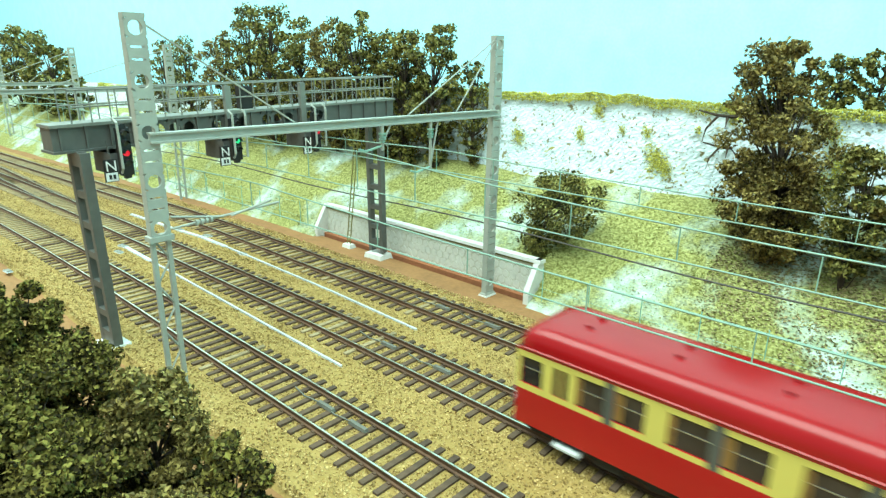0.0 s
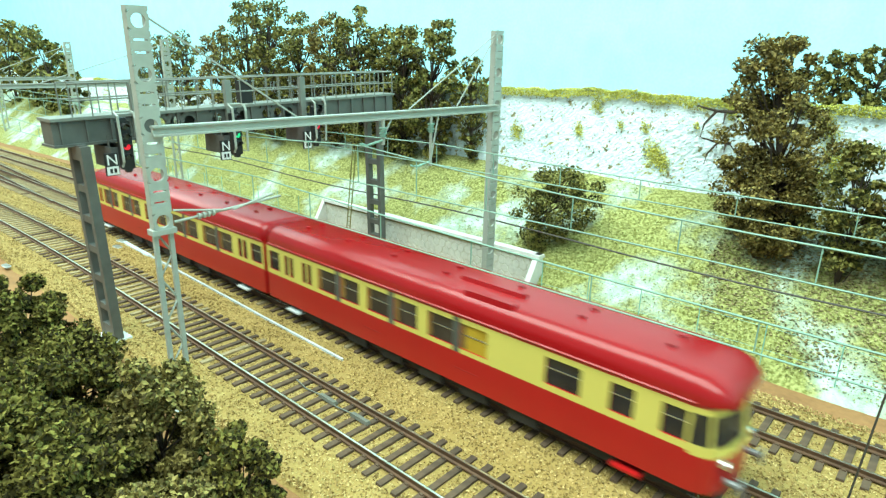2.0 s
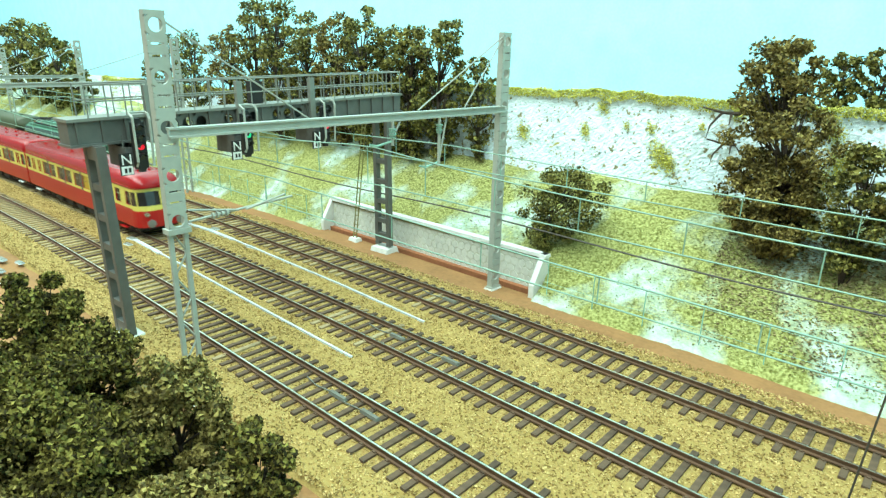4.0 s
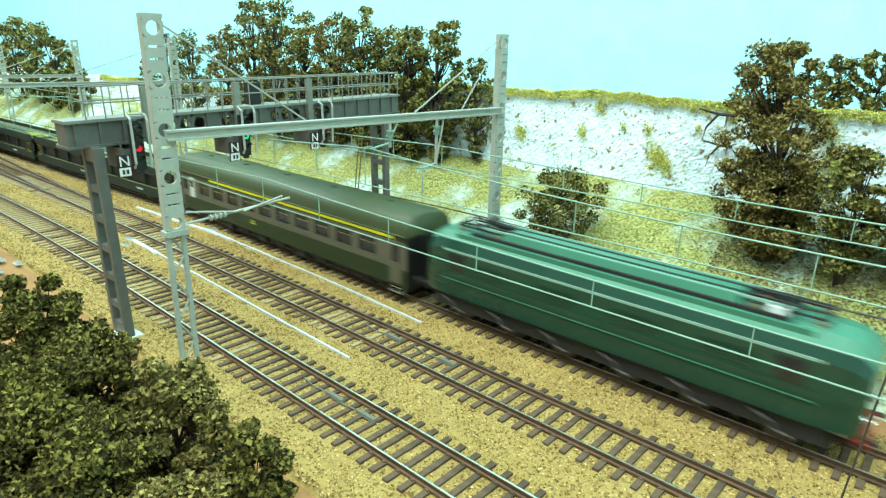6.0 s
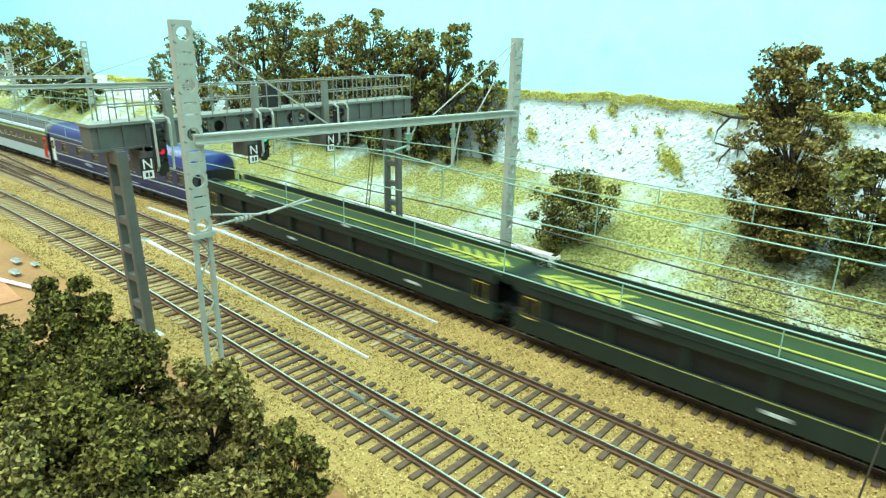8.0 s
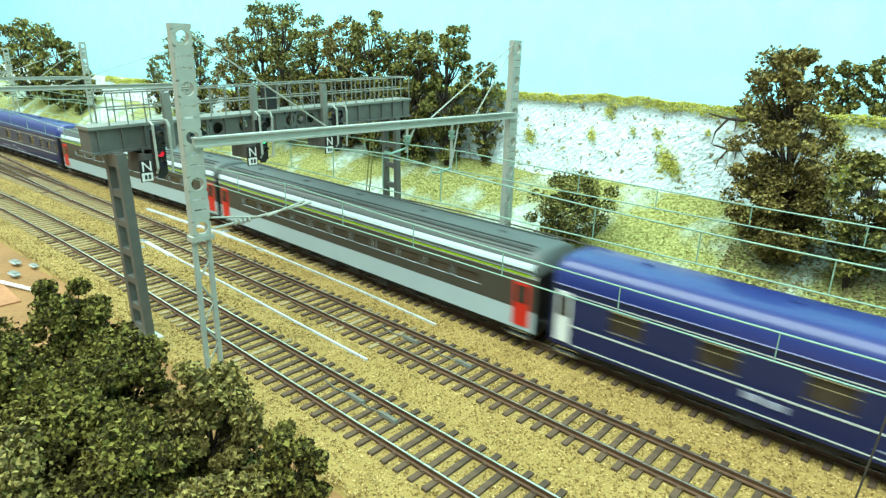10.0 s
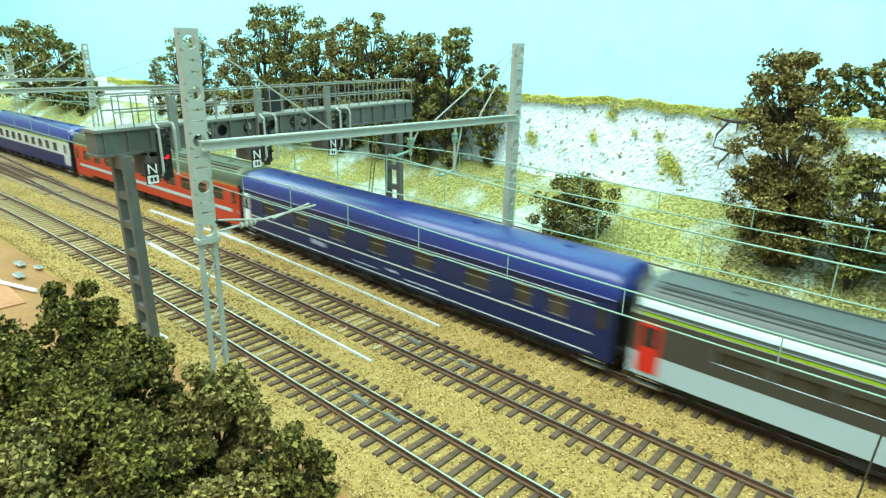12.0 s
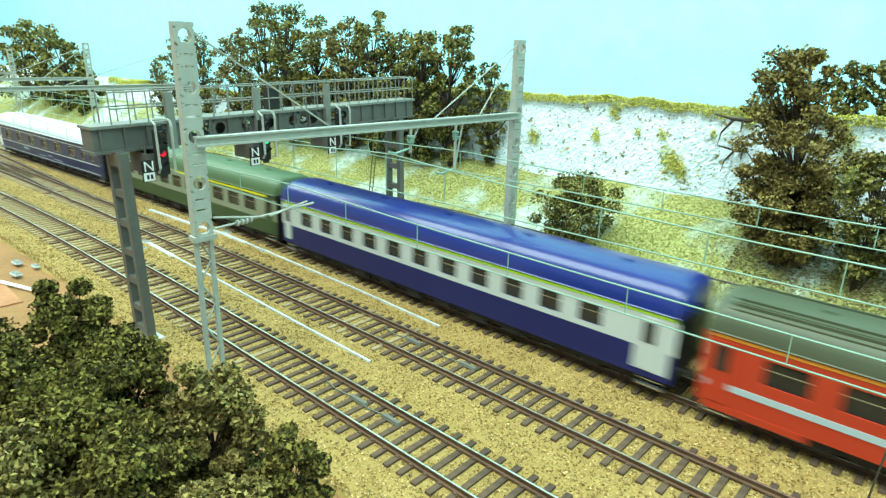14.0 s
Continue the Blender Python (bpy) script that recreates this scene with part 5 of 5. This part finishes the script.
def electric_loco(length):
    """A long green electric locomotive with raked ends, roof equipment, pantographs and side louvres."""
    h = length / 2
    root = thing("electric_locomotive", "dark green electric locomotive with red buffer beam and folded pantographs", "locomotive")
    hw = 15.5
    prof = [(-hw, 12.5), (hw, 12.5), (hw + 0.2, 24), (hw - 0.4, 34.5), (hw - 2.4, 39), (hw - 7, 42), (0, 43), (-hw + 7, 42), (-hw + 2.4, 39), (-hw + 0.4, 34.5), (-hw - 0.2, 24)]
    bm = bmesh.new()
    xs = [-h, -h + 3, -h + 8, -h + 16, h - 16, h - 8, h - 3, h]
    sy = [0.72, 0.86, 0.95, 1, 1, 0.95, 0.86, 0.72]
    kz = [0.80, 0.92, 0.985, 1, 1, 0.985, 0.92, 0.80]
    rings = [[bm.verts.new((x, y * a, 12.5 + (z - 12.5) * k)) for y, z in prof] for x, a, k in zip(xs, sy, kz)]
    n = len(prof)
    for q, r in zip(rings, rings[1:]):
        for k in range(n):
            bm.faces.new((q[k], q[(k + 1) % n], r[(k + 1) % n], r[k])).material_index = 1 if 3 <= k <= 7 else 0
    bm.faces.new(rings[0][::-1])
    bm.faces.new(rings[-1])
    body = part("body", bm, ["loco", "loco_roof"], root)
    for s in (-1, 1):
        # the upper line paints the shoulder highlight pale green, the lower is trim
        for zz, w, m in ((20.5, 0.4, "loco_roof"), (34.0, 1.0, "trim_green")):
            bm = bmesh.new()
            y = s * (hw + (0.2 if zz < 30 else -0.6))
            box(bm, -h + 14, h - 14, min(y, y + s * 0.3), max(y, y + s * 0.3), zz, zz + w)
            part("trim_highlight_line", bm, m, body, "thin trim line below, painted highlight line at the roof edge")
        for k in range(4):
            bm = bmesh.new()
            x = -h * 0.55 + h * 1.1 * k / 3
            y = s * (hw + 0.05)
            for j in range(5):
                box(bm, x - 9, x + 9, min(y, y + s * 0.3), max(y, y + s * 0.3), 26.0 + 1.2 * j, 26.5 + 1.2 * j)
            part("louvre", bm, "loco", body)
        for e in (-1, 1):
            bm = bmesh.new()
            x = e * (h - 22)
            y = s * (hw - 0.1)
            box(bm, x - 4, x + 4, min(y, y + s * 0.35), max(y, y + s * 0.35), 25, 33)
            part("cab_window", bm, "glass", body)
    bm = bmesh.new()
    box(bm, -h * 0.55, h * 0.55, -8.5, 8.5, 42, 46, taper=1.5)
    box(bm, -h * 0.8, h * 0.8, -11.5, -9.5, 39.5, 42)
    box(bm, -h * 0.8, h * 0.8, 9.5, 11.5, 39.5, 42)
    part("roof_housing", bm, "loco_roof", root)
    for s in (-1, 1):
        for yy, w in ((9.0, 0.7), (6.2, 0.3), (3.2, 0.6)):
            bm = bmesh.new()
            box(bm, -h * 0.72, h * 0.72, s * yy - w, s * yy + w, 42.2 if yy > 8 else 45.4, 43.4 if yy > 8 else 46.3)
            part("roof_groove", bm, "trim_green" if yy == 6.2 else "under", root, "pale green roof rail" if yy == 6.2 else "dark roof channel")
    for e in (-1, 1):
        bm = bmesh.new()
        x = e * h * 0.70
        tube(bm, [(x - 12, -6, 44.6), (x + 12, -6, 44.6), (x + 12, 6, 44.6), (x - 12, 6, 44.6), (x - 12, -6, 44.6)], 0.5, 5)
        pt = part("pantograph", bm, "under", root, "folded dark pantograph")
        bars = [("arm", [(x - 12, s * 6, 45.8), (x + 12, s * 4, 46.4)], 0.4) for s in (-1, 1)]
        bars += [("arm", [(x + e * 10, s * 9, 46), (x + e * 10, 0, 47)], 0.4) for s in (-1, 1)]
        bars += [("crossbar", [(x, -6, 44.6), (x, 6, 44.6)], 0.45), ("contact_strip", [(x - 2, -11, 47), (x - 2, 11, 47)], 0.5), ("contact_strip", [(x + 2, -11, 47), (x + 2, 11, 47)], 0.5)]
        for nm, line, rad in bars:
            bm = bmesh.new()
            tube(bm, line, rad, 5)
            part(nm, bm, "under", pt)
        for dx in (-10, 10):
            for s in (-1, 1):
                bm = bmesh.new()
                for k in range(3):
                    disc(bm, (x + dx, s * 6, 41.5 + 0.9 * k), "z", 1.2, 0.6, 10)
                part("insulator", bm, "insul", pt)
    bm = bmesh.new()
    box(bm, h * 0.64, h * 0.70, -9, -4.5, 41, 45.4, taper=0.4)
    part("roof_box", bm, "white", root, "white roof insulator block")
    for e in (-1, 1):
        bm = bmesh.new()
        box(bm, min(e * (h - 2), e * (h + 1.2)), max(e * (h - 2), e * (h + 1.2)), -10.5, 10.5, 9, 12.0)
        part("buffer_beam", bm, "rail_red_part" if e > 0 else "under", root, "red buffer beam" if e > 0 else "")
        for s in (-1, 1):
            bm = bmesh.new()
            disc(bm, (e * (h - 1.2), s * 9, 17), "x", 1.6, 4, 12)
            part("headlight", bm, "chrome", root)
            bm = bmesh.new()
            box(bm, min(e * (h - 5.5), e * (h - 2.2)), max(e * (h - 5.5), e * (h - 2.2)), s * 6 - 3.4, s * 6 + 3.4, 27, 33.5)
            part("cab_windscreen", bm, "glass", root)
        bm = bmesh.new()
        box(bm, min(e * (h - 0.8), e * (h - 0.2)), max(e * (h - 0.8), e * (h - 0.2)), -6, 6, 21.5, 24)
        part("plate", bm, "gold", root)
    for s in (-1, 1):
        bm = bmesh.new()
        box(bm, -h + 8, h - 8, min(s * 12.2, s * 13.4), max(s * 12.2, s * 13.4), 5.6, 12.4)
        part("running_frame", bm, "under", root)
        for k in range(6):
            bm = bmesh.new()
            x = -h + 22 + (length - 44) * k / 5
            tube(bm, [(x - 9, s * 14.2, 10.5), (x - 3, s * 14.2, 8.6), (x - 1, s * 14.2, 6.0), (x + 4, s * 14.2, 5.2)], 0.5, 5)
            part("spring", bm, "wheel", root)
    for k in range(6):
        x = -h + 22 + (length - 44) * k / 5
        for s in (-1, 1):
            bm = bmesh.new()
            disc(bm, (x, s * 8.2, 6.6), "y", 6.6, 2.2, 20)
            disc(bm, (x, s * 7.0, 6.6), "y", 7.2, 0.5, 20)
            part("wheel", bm, "wheel", root)
        bm = bmesh.new()
        disc(bm, (x, 0, 6.6), "y", 1.0, 16, 8)
        part("axle", bm, "wheel", root)
    buffers(root, h + 1)
    return root


def railcar(length, lead):
    """A red and cream railcar; the +x end is a gangway end when lead, else the driving cab (and the other way at -x)."""
    h = length / 2
    hw = 15.6
    root = thing("railcar", "red and cream railcar with red roof and " + ("rounded driving cab" if not lead else "five double windows"), "railcar", group="red railcars")
    if lead:
        doubles = [(-82.5, -61), (-54.5, -29), (-22, 5), (12, 41), (47, 76)]
        small = [(-h + 1.5, -h + 9.5), (h - 10.5, h - 1.5)]
        doors = [(-91, -88), (-88, -85), (81.5, 85.5), (86, 90)]
    else:
        doubles = [(-66, -39), (-34, -6), (-0.5, 27)]
        small = [(-h + 2, -h + 10), (50, 62.5), (72, 79.5), (87.5, 94.5)]
        doors = [(-91.5, -88), (-87.5, -84), (-78, -74.5), (-74, -70.5)]
    op, kinds = [], []
    for a, b in doubles:
        m = (a + b) / 2
        op += [(a, m - 1.6, 20.4, 30.2), (m + 1.6, b, 20.4, 30.2)]
        kinds += ["glass_brown", "glass_brown"]
    if not lead:
        kinds[-1] = "curtain"
    for a, b in small:
        op.append((a, b, 20.8, 30.0))
        kinds.append("glass")
    for a, b in doors:
        op.append((a + 0.4, b - 0.4, 20.5, 30))
        kinds.append("glass")
    bm = bmesh.new()
    bands = [(6.4, 18.6, 0, []), (18.6, 32.0, 1, [(a, b, 2) for a, b in [((x0 + x1) / 2 - 1.6, (x0 + x1) / 2 + 1.6) for x0, x1 in doubles]]), (32.0, 33.2, 0, [])]
    nose = 0 if lead else 10
    for s in (-1, 1):
        side_wall(bm, -h, h - nose, s * hw, s, bands, [o for o in op if o[1] < h - nose])
    q = [bm.verts.new(p) for p in ((-h, -hw, 6.4), (-h, hw, 6.4), (-h, hw, 33.2), (-h, -hw, 33.2))]
    bm.faces.new(q[::-1])
    if lead:
        q = [bm.verts.new(p) for p in ((h, -hw, 6.4), (h, hw, 6.4), (h, hw, 33.2), (h, -hw, 33.2))]
        bm.faces.new(q)
    body = part("body", bm, ["red", "cream", "pillar"], root)
    for a, b in doubles:
        m = (a + b) / 2
        for s in (-1, 1):
            for xa, xb in ((a, a + 1.8), (m + 1.7, m + 4.2)):
                bm = bmesh.new()
                y = s * (hw - 0.5)
                box(bm, xa, xb, y - 0.1, y + 0.1, 21.0, 29.6)
                part("curtain", bm, "curtain_brown", body, "ochre curtain")
    op2 = [(o, k) for o, k in zip(op, kinds) if o[1] < h - nose]
    for (xa, xb, za, zb), k in op2:
        for s in (-1, 1):
            bm = bmesh.new()
            y = s * (hw - 0.75)
            box(bm, xa + 0.02, xb - 0.02, y - 0.15, y + 0.15, za + 0.02, zb - 0.02)
            part("window", bm, k, body)
            if xb - xa > 6:
                bm = bmesh.new()
                box(bm, xa, xb, y + s * 0.25 - 0.1, y + s * 0.25 + 0.1, za + 5.4, za + 5.8)
                part("window_bar", bm, "chrome", body)
    if not lead:
        # rounded cab in horizontal slices: red below, cream, windscreen band, cream, red
        cab = None
        levels = ((6.4, 17.6, "red", 0.0, 0.0), (17.6, 21.0, "cream", 0.0, -0.2), (21.0, 30.2, "glass", -0.2, -1.8), (30.2, 32.0, "cream", -1.8, -2.2), (32.0, 33.2, "red", -2.2, -2.6))
        shape = [(-1, 0.0), (-0.97, 0.35), (-0.86, 0.68), (-0.6, 0.9), (-0.25, 0.99), (0.25, 0.99), (0.6, 0.9), (0.86, 0.68), (0.97, 0.35), (1, 0.0)]
        for za, zb, m, da, db in levels:
            bm = bmesh.new()
            lo = [bm.verts.new((h - nose + (nose + da) * u, hw * w, za)) for w, u in shape]
            hi = [bm.verts.new((h - nose + (nose + db) * u, hw * w, zb)) for w, u in shape]
            for k in range(len(shape) - 1):
                bm.faces.new((lo[k], lo[k + 1], hi[k + 1], hi[k]))
            bm.faces.new(lo[::-1])
            bm.faces.new(hi)
            piece = part("cab_front" if cab is None else ("windscreen" if m == "glass" else "cab_band"), bm, m, cab or root)
            cab = cab or piece
        for w in (-0.9, 0.0, 0.9):
            bm = bmesh.new()
            u = 0.99 if abs(w) < 0.3 else (0.94 if abs(w) < 0.7 else 0.55)
            tube(bm, [(h - nose + (nose - 0.2) * u, hw * w * 1.0, 20.8), (h - nose + (nose - 1.6) * u, hw * w, 30.4)], 0.6, 5)
            part("windscreen_pillar", bm, "cream", cab)
        for s in (-1, 1):
            bm = bmesh.new()
            disc(bm, (h - 1.8, s * 10.5, 15.5), "x", 1.5, 3.2, 12)
            part("headlight", bm, "chrome", root)
        bm = bmesh.new()
        disc(bm, (h - 4.5, 0, 35), "x", 1.6, 4, 12)
        part("roof_lamp", bm, "chrome", root)
    # roof, rounded down towards the cab
    bm = bmesh.new()
    prof = roof_profile(hw + 0.3, 33.2, 41.2, 20, 0.42)
    xs = [(-h, 0.9, 0.97), (-h + 3, 1, 1), (h - 22, 1, 1), (h - 9, 0.93, 1), (h - 4, 0.72, 0.93), (h - 0.5, 0.35, 0.72)] if not lead else [(-h, 0.55, 0.86), (-h + 3, 0.85, 0.97), (-h + 8, 1, 1), (h - 3, 1, 1), (h, 0.9, 0.97)]
    rings = [[bm.verts.new((x, y * w, 33.1 + (z - 33.1) * k)) for y, z in prof] for x, k, w in xs]
    for a, b in zip(rings, rings[1:]):
        for k in range(len(prof) - 1):
            bm.faces.new((a[k], b[k], b[k + 1], a[k + 1]))
    bm.faces.new(rings[0])
    bm.faces.new(rings[-1][::-1])
    rf = part("roof", bm, "red_roof", root)
    rf.data.shade_smooth()
    for k in range(7):
        for s in (-1, 1):
            bm = bmesh.new()
            disc(bm, (-h + 18 + (length - 40) * k / 6, s * 4, 41.4), "z", 1.1, 1.4, 8)
            part("roof_vent", bm, "red_roof", rf)
    for s in (-1, 1):
        bm = bmesh.new()
        tube(bm, [(-h + 2, s * (hw + 0.3), 33.3), (h - nose, s * (hw + 0.3), 33.3)], 0.4, 4)
        part("gutter", bm, "red_roof", rf)
    if not lead:
        bm = bmesh.new()
        box(bm, h - 92, h - 70, -13.5, -9.5, 38.0, 41.6, taper=0.8)
        part("exhaust_box", bm, "red_roof", rf)
        bm = bmesh.new()
        box(bm, h - 100, h - 72, -5, -2, 41.0, 42.6, taper=0.5)
        part("exhaust_box", bm, "red_roof", rf)
    for e in (-1, 1):
        bogie(root, e * length * 0.34)
        for s in (-1, 1):
            bm = bmesh.new()
            x = e * (h - 20) if (lead or e < 0) else e * (h - 26)
            box(bm, x - 4.5, x + 4.5, min(s * 12.5, s * 16.8), max(s * 12.5, s * 16.8), 3.6, 4.4)
            part("step", bm, "silver" if (lead or e < 0) else "red", root)
    # the black floor slab is widened to put shade below the car
    bm = bmesh.new()
    box(bm, -h + 4, h - 8, -13, 13, 3.2, 6.5)
    for k in range(5):
        x = -h * 0.4 + h * 0.8 * k / 4
        box(bm, x - 6, x + 6, -14.5, 14.5, 2.0, 6.5)
    part("underframe", bm, "under", root)
    for s in (-1, 1):
        for xa, xb in ((-h * 0.35, -h * 0.25), (h * 0.12, h * 0.22)):
            bm = bmesh.new()
            y = s * hw
            box(bm, xa, xb, min(y, y + s * 0.12), max(y, y + s * 0.12), 12.3, 12.6)
            part("lettering_bar", bm, "rail_red_part", body)
    e = 1 if not lead else -1
    for s in (-1, 1):
        bm = bmesh.new()
        disc(bm, (e * (h + 1.0), s * 9.5, 10), "x", 1.0, 4, 10)
        disc(bm, (e * (h + 3.2), s * 9.5, 10), "x", 2.7, 0.6, 14)
        part("buffer", bm, "buffer_grey", root)
    bm = bmesh.new()
    box(bm, min(-e * h, -e * (h + 2)), max(-e * h, -e * (h + 2)), -5.5, 5.5, 9, 31)
    part("gangway", bm, "black", root, "black rubber gangway")
    return root


M["band_green"] = mat("grey_green_band", (0.24, 0.26, 0.18), 0.5, var=0.06, scale=80)
M["pale_roof"] = mat("silver_white_roof", (0.66, 0.76, 0.80), 0.45, var=0.06, scale=80)
# pale green for the roof rails and the locomotive's painted shoulder highlight
M["trim_green"] = mat("pale_green_trim_shine", (0.26, 0.42, 0.34), 0.35, var=0.1, scale=80)
M["lettering"] = mat("faded_lettering", (0.34, 0.36, 0.46), 0.6, var=0.3, scale=300)
M["pillar"] = mat("window_pillar_grey", (0.09, 0.095, 0.08), 0.5)
M["curtain_brown"] = mat("curtain_ochre", (0.26, 0.14, 0.03), 0.8, var=0.3)
# white that stands in for the reflection on the coach roof side
M["white_band"] = mat("white_roof_shine", (0.62, 0.76, 0.78), 0.4, var=0.03)
M["carrier_side"] = mat("carrier_side_green", (0.011, 0.021, 0.014), 0.6, var=0.25, scale=120)
M["yellow_deck"] = mat("deck_yellow_paint", (0.44, 0.45, 0.05), 0.6, var=0.35, scale=250)
M["yellow_dim"] = mat("dim_yellow_line", (0.34, 0.33, 0.09), 0.6)
M["yellow_rail"] = mat("handrail_yellow", (0.36, 0.26, 0.04), 0.5)
M["rail_red_part"] = mat("buffer_beam_red", (0.34, 0.013, 0.014), 0.45)
M["chrome_dull"] = mat("dull_steel", (0.22, 0.23, 0.2), 0.4, metal=0.6)
M["buffer_grey"] = mat("buffer_grey_steel", (0.25, 0.25, 0.24), 0.45, metal=0.5)

# (thing, rear end, front end at ten seconds) along the far track, and the red pair on the middle track
EXPRESS = [(electric_loco(184), 989.0, 1173.0), (green_coach(250), 729.0, 979.0), (car_carrier(274), 448.0, 722.0), (car_carrier(269), 169.0, 438.0),
           (blue_sleeper(278), -122.5, 155.5), (corail(270), -401.0, -131.0), (corail(274), -683.5, -409.0), (blue_sleeper(279), -970.0, -690.5),
           (orange_coach(279), -1257.5, -978.0), (blue_white_coach(254), -1521.0, -1266.5), (green_coach(254, True), -1785.0, -1530.5), (blue_sleeper(276, "pale_roof"), -2071.0, -1794.5)]
PAIR = [(railcar(208, True), -106.0), (railcar(211, False), 107.0)]


def on_track(line, x, base):
    """The pose of a vehicle whose bogies, base apart, follow the track."""
    ya, yb = line(x - base / 2), line(x + base / 2)
    return pose(x * MM, (ya + yb) / 2 * MM, 0, 0, 0, math.degrees(math.atan2(yb - ya, base)))


def express_shift(t):
    return 296.8 * (t - 10) + 0.5 * (t - 10) ** 2 - 2.5


def pair_middle(t):
    """Where the coupling of the red pair stands: it runs away to the left and quickens a little."""
    return 111 - 178.5 * t if t < 3 else -424.5 - 178.5 * (t - 3) - 10.5 * (t - 3) ** 2


def motions():
    times = [0.5 * k for k in range(29)]
    for ob, rear, front in EXPRESS:
        mid = (rear + front) / 2
        walk(ob, [(t, on_track(track_c, mid + express_shift(t), 180)) for t in times])
    for ob, off in PAIR:
        walk(ob, [(t, on_track(track_b, pair_middle(t) + off, 140)) for t in times])


motions()
